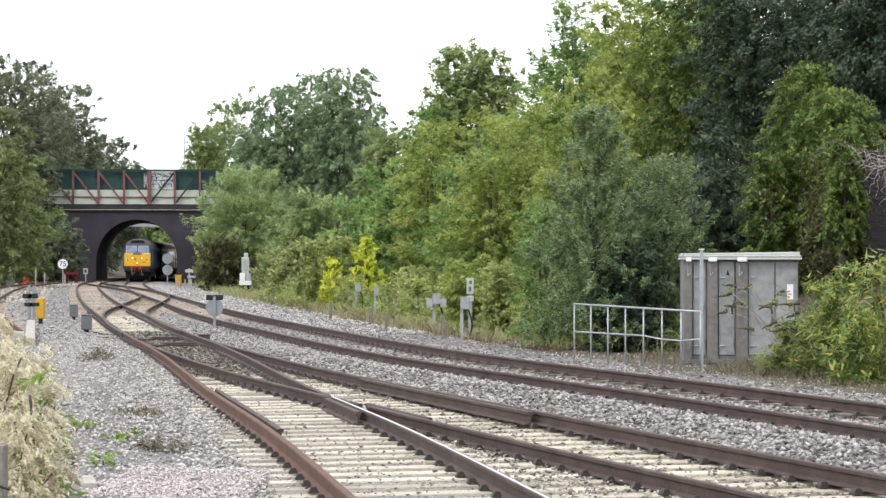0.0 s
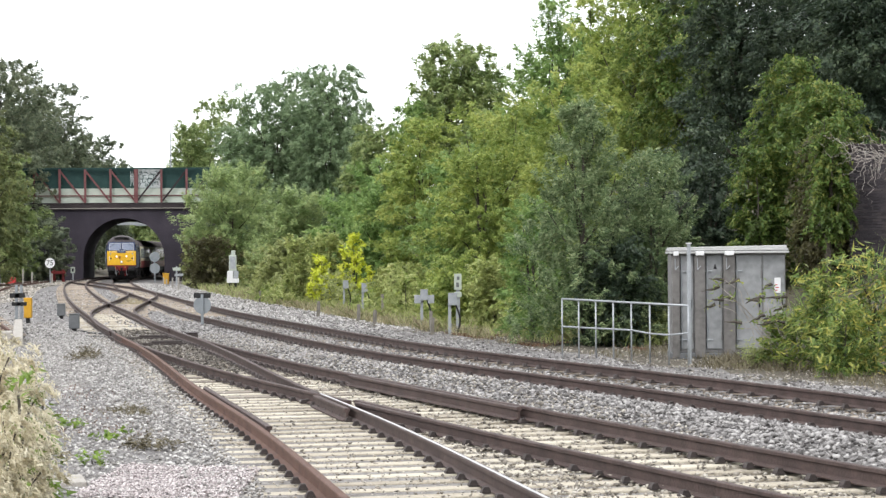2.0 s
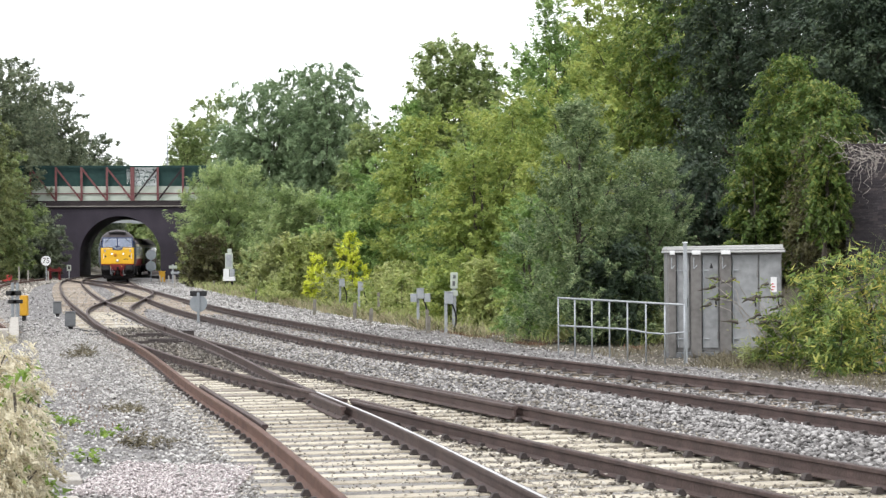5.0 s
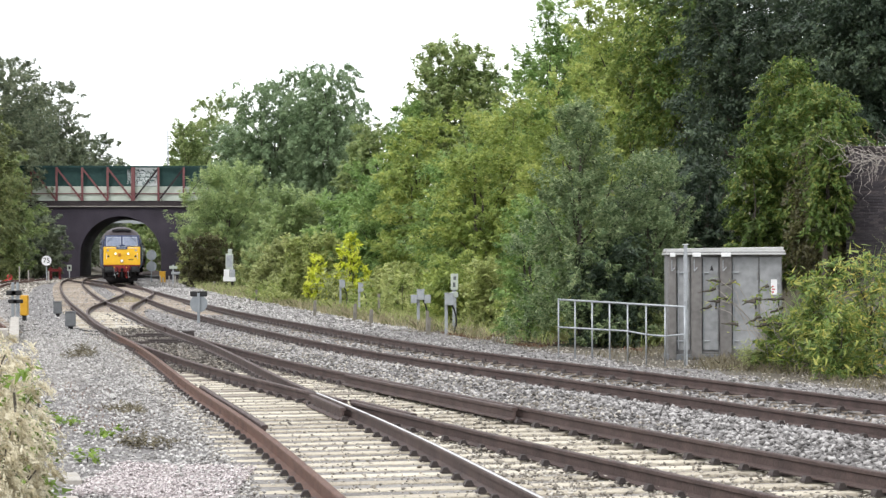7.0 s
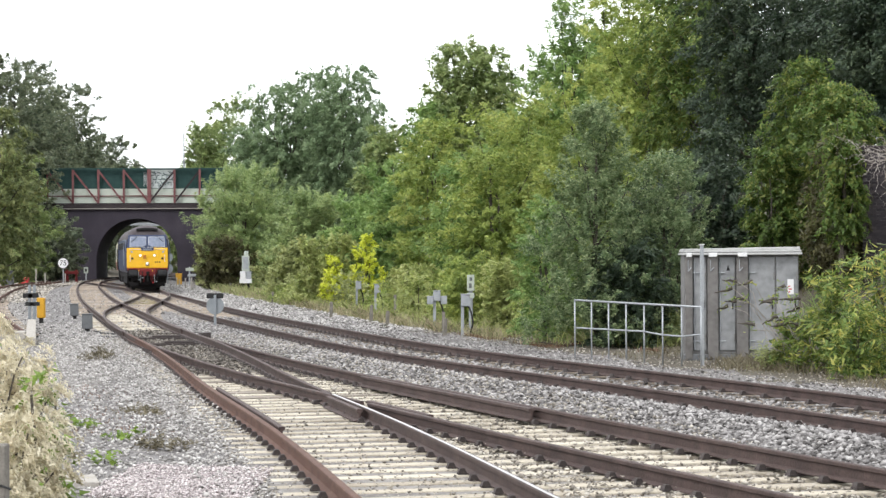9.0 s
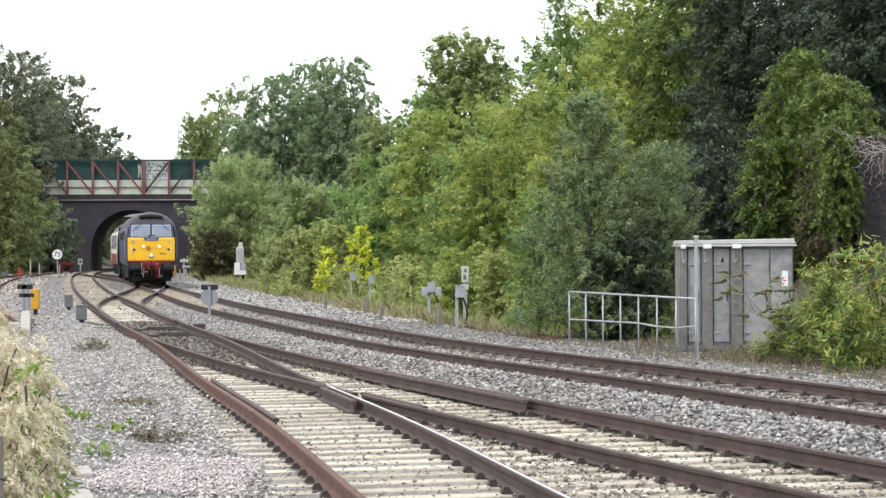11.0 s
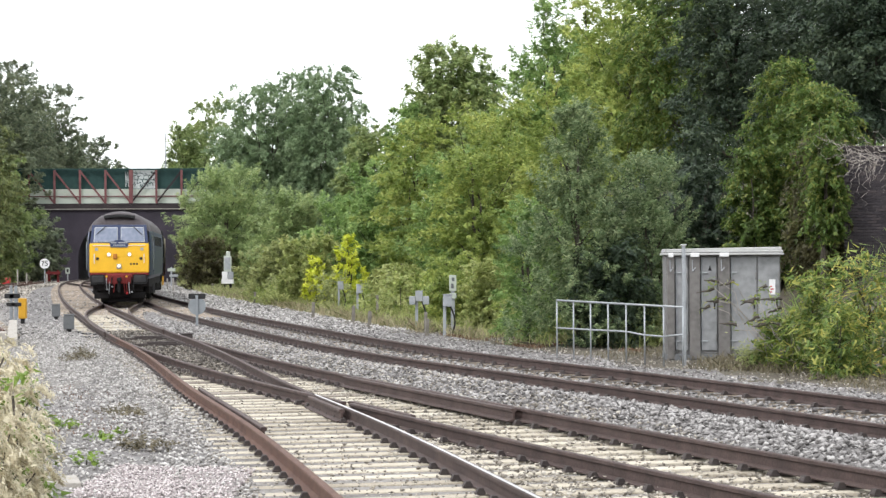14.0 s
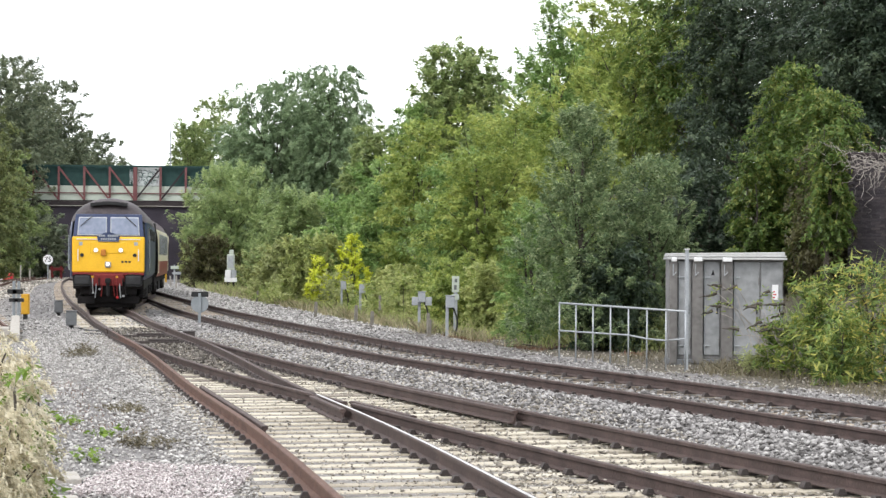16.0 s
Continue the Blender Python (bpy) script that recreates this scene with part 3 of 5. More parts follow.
def arch_wall():
    """The brick face with its arched opening, run back as a barrel."""
    bm = B()
    n = 24
    rim = [(R_ARCH, -0.6)] + [(R_ARCH * math.cos(math.pi * i / n), SPRING + R_ARCH * math.sin(math.pi * i / n)) for i in range(n + 1)] + [(-R_ARCH, -0.6)]
    outer = []
    for (x, z) in rim:
        if z <= SPRING + 0.01:
            outer.append((math.copysign(14, x), z))
        else:
            a = math.atan2(z - SPRING, x)
            k = min(14 / max(1e-6, abs(math.cos(a))), (TOPZ - SPRING) / max(1e-6, math.sin(a)))
            outer.append((k * math.cos(a), SPRING + k * math.sin(a)))
    rows = []
    for yy in (0, DEEP):
        rows.append(([bm.verts.new((x, yy, z)) for x, z in rim], [bm.verts.new((x, yy, z)) for x, z in outer]))
    for i in range(len(rim) - 1):
        for k in (0, 1):
            f = (rows[k][0][i], rows[k][0][i + 1], rows[k][1][i + 1], rows[k][1][i])
            bm.faces.new(f if k == 0 else f[::-1])
        bm.faces.new((rows[0][0][i], rows[1][0][i], rows[1][0][i + 1], rows[0][0][i + 1]))
        bm.faces.new((rows[0][1][i + 1], rows[1][1][i + 1], rows[1][1][i], rows[0][1][i]))
    bmesh.ops.recalc_face_normals(bm, faces=bm.faces)
    return bm


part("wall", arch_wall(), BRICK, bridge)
part("string_course", box(box(B(), -14, 14, -0.22, 0.1, 6.98, 7.12, 0.02), -14, 14, -0.1, 0.1, 7.14, 7.56, 0.03), COPING, bridge, "weathered brown deck edge with pale lip")
part("deck", box(B(), -14, 14, 0.1, DEEP, 7.15, 7.6), CONCRETE, bridge)
part("lip", box(B(), -14, 14, -0.25, -0.1, 7.08, 7.14), CONCRETE, bridge)
for yy in (0.25, DEEP - 0.25):
    part("parapet_panel", box(B(), -14, 14, yy, yy + 0.1, 7.5, 9.15), PANEL, bridge, "pale green parapet sheeting")
    part("screen", box(B(), -14, 14, yy + 0.12, yy + 0.16, 9.15, 11.15), MESHGREEN, bridge, "dark green mesh screen")
part("bottom_chord", box(B(), -14, 14, -0.12, 0.08, 7.57, 7.68), COPING, bridge)
part("middle_rail", box(B(), -14, 14, 0.12, 0.2, 8.36, 8.46), REDSTEEL, bridge)
part("top_chord", box(B(), -14, 14, -0.08, 0.16, 11.1, 11.25), MESHGREEN, bridge)
PANELW = 2.57
first = -9.0
for i in range(9):
    x = first + PANELW * i
    wide = 0.2 if i == 4 else 0.11
    part("post", box(B(), x - wide, x + wide, -0.1, 0.1, 7.6, 11.1), REDSTEEL, bridge)
    sgn = 1 if i < 4 else -1
    if i != 4:
        xa, xb = (x, x + PANELW) if sgn > 0 else (x, x - PANELW)
        bm = B()
        d = Vector((xb - xa, 0, -3.3))
        box(bm, -0.09, 0.09, -0.05, 0.05, -d.length / 2, d.length / 2, 0, Matrix.Translation(((xa + xb) / 2, -0.02, 9.35)) @ Matrix.Rotation(math.atan2(d.x, d.z), 4, "Y"))
        part("diagonal", bm, REDSTEEL if i < 4 else COPING, bridge)
part("painted_patch", box(B(), 1.5, 3.72, 0.352, 0.366, 9.2, 11.08), GREYPATCH, bridge, "whitewashed patch of the screen")
rg = random.Random(12)
bm = B()
for i in range(4):   # weathered scrawl on the patch, plain strokes only
    gx0 = 1.78 + 0.55 * i
    for k in range(10):
        a = 6.2832 * k / 10
        if rg.random() < 0.75:
            px, pz = gx0 + 0.2 * math.cos(a), 10.15 + 0.7 * math.sin(a) * rg.uniform(0.75, 1.05)
            box(bm, px - 0.035, px + 0.035, 0.335, 0.35, pz - 0.17, pz + 0.17, 0, Matrix.Translation((px, 0, pz)) @ Matrix.Rotation(-a * 0.6 + rg.uniform(-0.4, 0.4), 4, "Y") @ Matrix.Translation((-px, 0, -pz)))
    box(bm, gx0 - 0.15, gx0 + 0.17, 0.335, 0.35, 10.05, 10.13)
part("scrawl", bm, MESHGREEN, bridge, "dark strokes over the whitewash")
bm = B()
for i in range(5):
    box(bm, 0.72 + 0.1 * i, 0.78 + 0.1 * i, 0.352, 0.366, 9.4 + 0.2 * (i % 3), 10.9 - 0.25 * (i % 2))
part("scrawl", bm, GREYPATCH, bridge, "white paint strokes on the screen")


def limb_box(sx):
    """A sloping brace behind a buffer stop upright."""
    bm = box(B(), sx - 0.07, sx + 0.07, -0.07, 0.07, 0, 1.5)
    bmesh.ops.transform(bm, verts=bm.verts, matrix=Matrix.Translation((0, 1.15, 0)) @ Matrix.Rotation(radians(47), 4, "X"))
    return bm


# ---- lineside equipment ----
def place(x, y):
    return float(ground_z(x, y))


def relay_cabinet():
    c = thing("equipment_cabinet", pose(6.3, 49.6, place(6.3, 49.6), 0, 0, -2), "large grey steel lineside equipment cabinet with closed doors", "cabinet")
    part("plinth", box(B(), -1.2, 1.26, -0.62, 0.6, -0.05, 0.1, 0.02), GREYBOX, c)
    part("body", box(B(), -1.18, 1.24, -0.5, 0.55, 0.1, 2.2, 0.015), CABINET, c)
    rf = part("roof", box(B(), -1.23, 1.3, -0.7, 0.62, 2.2, 2.245, 0.012), CABTOP, c, "pale ribbed roof")
    part("roof_tier", box(B(), -1.215, 1.285, -0.67, 0.6, 2.26, 2.3, 0.012), CABTOP, rf)
    bm = box(B(), -1.19, 1.26, -0.62, 0.58, 2.3, 2.335, 0.012)
    for v in bm.verts:   # the top plate rises towards one end
        if v.co.z > 2.32:
            v.co.z += 0.014 * (v.co.x + 1.19)
    part("roof_tier", bm, CABTOP, rf)
    part("gutter", box(B(), -1.2, 1.27, -0.655, 0.58, 2.243, 2.262), CABINET, rf)
    # doors set back between stout box columns
    xs = [-1.17, -1.0, -0.70, -0.46, -0.09, 0.17, 0.75, 1.23]
    for k, (a, b) in enumerate(zip(xs, xs[1:])):
        if k in (0, 2, 4):
            col = part("column", box(B(), a + 0.008, b - 0.008, -0.64, -0.5, 0.0, 2.17, 0.012), CABCOLUMN, c, "brownish grey box column")
            part("hook", tube(tube(B(), (a + 0.07, -0.655, 1.86), (a + 0.07, -0.655, 2.1), 0.01), (a + 0.07, -0.655, 1.86), (a + 0.14, -0.655, 1.94), 0.01), GALV, col)
            part("lock_rod", tube(B(), (b + 0.035, -0.56, 0.2), (b + 0.035, -0.56, 2.1), 0.013), GALV, c)
            part("lifting_lug", box(B(), a + 0.03, b - 0.03, -0.72, -0.64, 2.16, 2.25, 0.012), WHITE, c)
            for hz in (0.38, 1.83):
                part("latch", box(B(), b - 0.03, b + 0.15, -0.575, -0.545, hz - 0.012, hz + 0.012, 0.005), GALV, c)
        else:
            d = part("door", box(B(), a + 0.014, b - 0.014, -0.535, -0.5, 0.18, 2.16, 0.012), CABDOOR, c)
            part("handle", box(B(), b - 0.085, b - 0.055, -0.565, -0.535, 1.05, 1.25, 0.01), BLACK, d)
            for hz in (0.45, 1.75):
                part("hinge", tube(B(), (b - 0.03, -0.55, hz - 0.08), (b - 0.03, -0.55, hz + 0.08), 0.016), CABINET, d)
    bm = B()
    tri = [bm.verts.new(p) for p in ((-0.29, -0.54, 1.87), (-0.21, -0.54, 1.87), (-0.25, -0.54, 1.99))]
    bm.faces.new(tri)
    bmesh.ops.solidify(bm, geom=bm.faces[:], thickness=0.004)
    part("warning_mark", bm, BLACK, c)
    part("notice", box(B(), 1.0, 1.13, -0.545, -0.536, 1.36, 1.68), WHITE, c, "small white notice plate with faded marks")
    for q in range(3):
        part("notice_mark", box(B(), 1.02, 1.06 + 0.03 * (q % 2), -0.549, -0.546, 1.4 + 0.06 * q, 1.425 + 0.06 * q), REDPAINT, c)


relay_cabinet()


def guard_rail():
    a, b = Vector((2.85, 50.3, 0)), Vector((5.08, 45.7, 0))
    f = thing("guard_railing", label="galvanised steel tube guard railing beside the track", category="railing")
    za, zb = place(a.x, a.y), place(b.x, b.y)
    tops = []
    for i in range(8):
        p = a.lerp(b, i / 7)
        z = za + (zb - za) * i / 7
        tops.append((p, z))
        part("post", tube(B(), (p.x, p.y, z - 0.1), (p.x, p.y, z + 1.26 - 0.06 * i / 7), 0.017), GALV, f, smooth=True)
    part("top_rail", tube(B(), (a.x, a.y, za + 1.26), (b.x, b.y, zb + 1.2), 0.021), GALV, f, smooth=True)
    for i in range(7):
        p, z = tops[i]
        q, w = tops[i + 1]
        dz = (0, 0, 0, 0, 0, -0.05, -0.06, 0)
        part("mid_rail", tube(B(), (p.x, p.y, z + 0.66 + dz[i]), (q.x, q.y, w + 0.66 + dz[i + 1]), 0.018), GALV, f, smooth=True)


guard_rail()
mast = thing("steel_post", pose(5.2, 46.6, place(5.2, 46.6)), "tall pale steel post beside the cabinet", "post")
part("shaft", box(B(), -0.036, 0.036, -0.04, 0.04, -0.1, 2.42, 0.008), GALV, mast)
part("cap", box(B(), -0.055, 0.055, -0.05, 0.05, 2.42, 2.44), WHITE, mast)


def post_box(x, y, h, w=0.3, bh=0.34, extra=0):
    t = thing("junction_box_post", pose(x, y, place(x, y)), "small grey junction box on a steel post in grass", "junction box", "lineside junction boxes")
    part("post", box(B(), -0.045 - w * 0.35, 0.045 - w * 0.35, -0.05, 0.05, -0.1, h, 0.006), GALV, t)
    bx = part("box", box(B(), -w / 2, w / 2, -0.2, -0.03, h - bh, h + 0.02, 0.012), GALV, t)
    part("lid", box(B(), -w / 2 - 0.015, w / 2 + 0.015, -0.215, -0.03, h + 0.022, h + 0.05, 0.006), GALV, bx)
    bm = B()
    for i in range(6):
        a0, a1 = i / 6, (i + 1) / 6
        tube(bm, (0.08 + 0.12 * math.sin(a0 * 3), -0.1, (h - bh) * (1 - a0)), (0.08 + 0.12 * math.sin(a1 * 3), -0.1, (h - bh) * (1 - a1)), 0.025)
    part("cable", bm, BLACK, t)
    for k in range(extra):
        s = -1 if k == 0 else 1
        part("box", box(B(), s * (w - 0.01) - w * 0.45, s * (w - 0.01) + w * 0.45, -0.16, 0.0, h - 0.38, h - 0.12, 0.012), GALV, t)


post_box(-3.62, 99.0, 1.14, 0.24, 0.3)
post_box(-2.5, 88.0, 1.16, 0.23, 0.3)
post_box(-0.2, 71.5, 1.12, 0.22, 0.28, 2)
post_box(0.62, 65.2, 1.12, 0.25, 0.3)
s = thing("marker_post", pose(0.81, 69, place(0.81, 69)), "pale marker post with small plates among weeds", "post")
part("post", box(B(), -0.06, 0.06, -0.04, 0.04, -0.1, 1.62, 0.006), GALV, s)
part("plate", box(B(), -0.11, 0.11, -0.07, -0.045, 1.2, 1.68, 0.01), PANEL, s)
part("plate", box(B(), -0.11, 0.11, -0.07, -0.045, 0.98, 1.14, 0.01), PANEL, s)
part("mark", box(B(), -0.03, 0.05, -0.076, -0.072, 1.5, 1.6), GREYBOX, s)
part("mark", box(B(), -0.05, 0.03, -0.076, -0.072, 1.28, 1.42), GREYBOX, s)
for bearing, depth, high in ((-73.8, 114, 0.55), (-48.6, 85, 0.58), (-31.3, 79, 0.57), (-24.3, 75, 0.45), (0.4, 64.4, 0.47), (-92, 150, 0.6)):
    px, py = bearing * depth / 1000, depth
    t = thing("marker_peg", pose(px, py, place(px, py), 0, 2, 10), "short weathered timber peg beside the ballast", "peg", "lineside pegs")
    part("stake", box(box(B(), -0.055, 0.055, -0.05, 0.05, -0.15, high, 0.012), -0.04, 0.04, -0.035, 0.035, high, high + 0.02, 0.008), TIMBER, t)
s = thing("equipment_stand", pose(-13.9, 163, place(-13.9, 163)), "white equipment housing on legs beside the line", "equipment")
part("housing", box(box(B(), -0.26, 0.26, -0.2, 0.2, 1.3, 2.4, 0.04), -0.1, 0.18, -0.16, 0.16, 2.4, 2.72, 0.03), PANEL, s)
part("panel", box(B(), -0.2, 0.2, -0.22, -0.2, 1.45, 2.3, 0.01), GALV, s)
part("box", box(B(), -0.38, 0.02, -0.3, 0.1, 0.75, 1.3, 0.02), WHITE, s)
part("box", box(B(), 0.06, 0.4, -0.3, 0.1, 0.75, 1.3, 0.02), GALV, s)
part("tray", box(B(), -0.42, 0.42, -0.3, 0.3, 0.45, 0.75, 0.02), WHITE, s)
for lx in (-0.2, 0.2):
    part("leg", box(B(), lx - 0.08, lx + 0.08, -0.08, 0.08, -0.2, 0.45), BLACK, s)


def disc_sign(name, x, y, zs, r, h, face, label, front=0.02):
    t = thing(name, pose(x, y, place(x, y)), label, "sign")
    part("post", box(B(), -0.04, 0.04, front, front + 0.06, -0.1, h), GALV if front > 0 else SIGNBACK, t)
    for z in zs:
        bm = B()
        tube(bm, (0, 0.0, z), (0, 0.02, z), r, seg=28)
        part("disc", bm, face, t)
    return t


disc_sign("speed_sign", -22.95, 193, (1.3, 2.25), 0.43, 2.6, SIGNBACK, "two grey sign discs seen from behind on one post", -0.062)
s = disc_sign("speed_sign", -32.0, 195, (1.75,), 0.42, 1.8, WHITE, "round white speed limit sign on a post")
part("rim", tube(B(), (0, 0.004, 1.75), (0, 0.03, 1.75), 0.47, seg=32), BLACK, s)
txt = bpy.data.curves.new("figures", "FONT")
txt.body, txt.size, txt.align_x, txt.align_y, txt.extrude = "75", 0.62, "CENTER", "CENTER", 0.004
fig = new("figures", txt)
fig.data.materials.append(BLACK)
fig.parent = s
fig.matrix_basis = pose(0, -0.012, 1.75, 90, 0, 0)
s = disc_sign("track_sign", -7.0, 71, (0.62,), 0.27, 0.95, SIGNBACK, "grey disc sign with a dark bar seen from behind", -0.062)
part("crossbar", box(B(), -0.26, 0.26, -0.02, 0.05, 0.84, 1.0, 0.02), BLACK, s)
for x, y, w, h in ((-10.0, 65, 0.3, 0.42), (-12.75, 80, 0.29, 0.42)):
    t = thing("ground_signal_box", pose(x, y, place(x, y), 0, 0, 8), "dark grey metal box on a short foot in ballast", "trackside box", "trackside boxes")
    part("housing", box(B(), -w / 2, w / 2, -0.14, 0.14, 0.12, h + 0.1, 0.03), GREYBOX, t)
    part("foot", tube(B(), (0, 0, -0.1), (0, 0, 0.14), 0.07), BLACK, t)
    part("lid", box(B(), -w / 2 - 0.012, w / 2 + 0.012, -0.152, 0.15, h + 0.1, h + 0.125, 0.01), GREYBOX, t)
t = thing("telephone_box_post", pose(-12.85, 74, place(-12.85, 74)), "ochre yellow box on a post at trackside", "trackside box")
part("housing", box(B(), -0.12, 0.12, -0.13, 0.13, 0.2, 0.85, 0.03), YELLOWBOX, t)
part("foot", box(B(), -0.06, 0.06, -0.06, 0.06, -0.1, 0.22), BLACK, t)
for x in (-12.95, -12.8):
    t = thing("barrier_post", pose(x, 72.5, place(x, 72.5)), "grey steel post with dark clamps", "post")
    part("shaft", box(B(), -0.04, 0.04, -0.05, 0.05, -0.1, 1.25), SIGNBACK, t)
    part("clamp", box(B(), -0.2, 0.12, -0.08, 0.08, 0.85, 1.0, 0.02), BLACK, t)
    part("clamp", box(B(), -0.14, 0.16, -0.08, 0.08, 0.6, 0.72, 0.02), BLACK, t)
t = thing("concrete_block", pose(-10.4, 54.5, -0.2, 0, 0, 10), "low weathered concrete platform end block", "concrete block")
part("block", box(B(), -0.9, 0.55, -0.5, 0.5, -0.1, 0.38, 0.03), CONCRETE, t)
part("block", box(B(), 0.55, 0.8, -1.0, 16, -0.1, 0.25, 0.03), CONCRETE, t)
for i, (x, y, h) in enumerate(((-33.4, 190, 1.3), (-33.0, 192, 1.0), (-31.5, 193, 0.9), (-20.5, 178, 0.7), (-19.6, 172, 0.6), (-18.7, 168, 0.8), (-17.4, 160, 0.9), (-8.2, 130, 0.75), (-1.75, 84, 0.85), (0.0, 68, 0.6))):
    t = thing("marker_stake", pose(x, y, place(x, y)), "short pale wooden stake beside the track", "stake", "trackside stakes")
    part("stake", box(B(), -0.05, 0.05, -0.05, 0.05, -0.1, h, 0.01), CONCRETE if i < 7 else TIMBER, t)
t = thing("junction_indicator", pose(-20.6, 188, place(-20.6, 188)), "grey sign with crossed bars on a post", "sign")
part("post", box(B(), -0.06, 0.06, -0.05, 0.05, -0.1, 1.55), GALV, t)
part("bar", box(B(), -0.15, 0.55, -0.1, -0.05, 0.75, 0.95, 0.02), GALV, t)
part("bar", box(B(), -0.3, 0.35, -0.1, -0.05, 1.2, 1.45, 0.02), PANEL, t)
# the dark beam red paints the shade on the stop into its colour
t = thing("buffer_stop", pose(-33.2, 207, -0.2, 0, 0, 5), "buffer stop, its red darkened for shade, at the end of the loop line", "buffer stop")
for sx in (-0.4, 0.4):
    part("upright", box(B(), sx - 0.1, sx + 0.1, -0.1, 0.1, 0, 1.15, 0.02), BEAMRED, t)
    part("brace", limb_box(sx), BEAMRED, t)
part("beam", box(B(), -0.62, 0.62, -0.3, -0.1, 0.75, 1.02, 0.03), BEAMRED, t)
t = thing("notice_board", pose(-33.0, 214, place(-33.0, 214)), "small white notice on a post beside the bridge pier", "sign")
part("post", box(B(), -0.05, 0.05, -0.05, 0.05, -0.1, 0.9), GALV, t)
part("plate", box(B(), -0.2, 0.2, -0.09, -0.05, 0.8, 1.35, 0.01), PANEL, t)
part("mark", box(B(), -0.09, 0.09, -0.1, -0.092, 0.93, 1.22), BLACK, t)
t = thing("grit_bin", pose(-22.6, 198, place(-22.6, 198)), "yellow container beside the far track", "container")
part("body", box(B(), -0.25, 0.25, -0.2, 0.2, 0, 0.85, 0.05), YELLOWBOX, t)
part("lid", box(B(), -0.28, 0.28, -0.23, 0.23, 0.85, 0.95, 0.03), YELLOWBOX, t)
t = thing("relay_box", pose(-34.6, 184, place(-34.6, 184)), "grey-green steel relay box beyond the loop line", "cabinet")
part("body", box(B(), -0.45, 0.45, -0.3, 0.3, 0, 1.15, 0.03), GREYBOX, t)
part("roof", box(B(), -0.5, 0.5, -0.35, 0.35, 1.15, 1.22, 0.01), GREYBOX, t)
t = thing("lamp_post", pose(-25.75, 230.5, 6.9), "slender grey lamp post standing on the bridge", "lamp post")
part("pole", tube(B(), (0, 0, 0), (0, 0, 7.4), 0.09, 0.05), GALV, t)
part("cap", tube(B(), (0, 0, 7.4), (0, 0, 7.55), 0.07, 0.03), GALV, t)
t = thing("red_bin", pose(-34.4, 190, place(-34.4, 190)), "red plastic container beside the loop line", "container")
part("body", box(B(), -0.38, 0.38, -0.35, 0.35, 0, 0.62, 0.08), REDPAINT, t)

t = thing("sign_gantry", pose(-35.0, 285, 0), "distant pale sign gantry beyond the bridge", "gantry")
for gx0 in (-9, 12):
    part("post", box(B(), gx0 - 0.12, gx0 + 0.12, -0.1, 0.1, -0.3, 7.2), GALV, t)
part("beam", box(B(), -9.2, 12.2, -0.15, 0.15, 6.0, 6.35), GALV, t)
part("panel", box(B(), -1.2, 0.3, -0.25, -0.18, 5.9, 7.2, 0.03), GALV, t)
part("panel", box(B(), 1.2, 3.4, -0.25, -0.18, 6.1, 7.0, 0.03), GALV, t)
for yy in (53.4, 57.4):
    t = thing("stretcher_bar", pose(float(near_x(max(57.8, yy))) if yy > 57.8 else float(left_x(yy)), yy, -0.11, 0, 0, 9.5), "dark steel stretcher bar between the switch rails", "stretcher bar", "switch stretcher bars")
    part("bar", box(B(), -0.6, 0.66, -0.06, 0.06, -0.03, 0.03, 0.01), CHAIR, t)
    part("rod", tube(B(), (-0.2, -0.02, 0.05), (0.5, 0.02, 0.05), 0.03), CHAIR, t)
t = thing("point_machine", pose(-6.05, 58.6, -0.2, 0, 0, 10), "dark steel point lock box beside a rail", "point machine")
part("case", box(B(), -0.14, 0.14, -0.3, 0.3, 0, 0.17, 0.03), CHAIR, t)
part("cover", box(B(), -0.15, 0.15, -0.31, 0.31, 0.17, 0.19, 0.008), CHAIR, t)
for k, (ca, cb) in enumerate((((-9.85, 64.8), (-8.9, 62.0)), ((-9.0, 60.5), (-8.5, 59.5)))):
    t = thing("cable", pose(0, 0, 0), "thin black cable lying on the ballast", "cable")
    crv = [Vector((ca[0] + (cb[0] - ca[0]) * i / 6, ca[1] + (cb[1] - ca[1]) * i / 6, 0)) for i in range(7)]
    for i, v in enumerate(crv):
        v.x += 0.12 * math.sin(i * 1.3)
        v.z = place(v.x, v.y) + 0.05
    bm = B()
    for u, w in zip(crv, crv[1:]):
        tube(bm, u, w, 0.022, None, 6)
    part("sheath", bm, BLACK, t)

# wall end half hidden in ivy
abut = thing("brick_abutment", pose(11.75, 57, 0, 0, 0, -12), "dark sooty brick wall end half hidden by ivy", "wall")
part("core", box(B(), -1.4, 3.0, 0.03, 3, -0.5, 4.38), MORTAR, abut)
part("coping", box(B(), -1.5, 3.1, -0.06, 3.1, 4.38, 4.55, 0.03), COPING, abut)


# ---- trees and plants ----
def leaf_sprays(base, way, length, per, leaf, rng, long=1.7, droop=0.0, spread=0.2):
    """Leaves along short twigs that start at base and run along way; droop bends the twigs down."""
    n = len(base) * per
    t = rng.uniform(0, 1, n)[:, None]
    ln = np.repeat(length, per)[:, None]
    w = np.repeat(way, per, 0)
    p = np.repeat(base, per, 0) + w * ln * t + rng.normal(0, 1, (n, 3)) * spread * ln * (1.1 - 0.7 * t)
    p[:, 2] -= (droop * ln * t * t)[:, 0]
    nrm = w * 0.35 + rng.normal(0, 0.42, (n, 3)) + np.array([0, 0, 0.6])
    nrm /= np.linalg.norm(nrm, axis=1)[:, None]
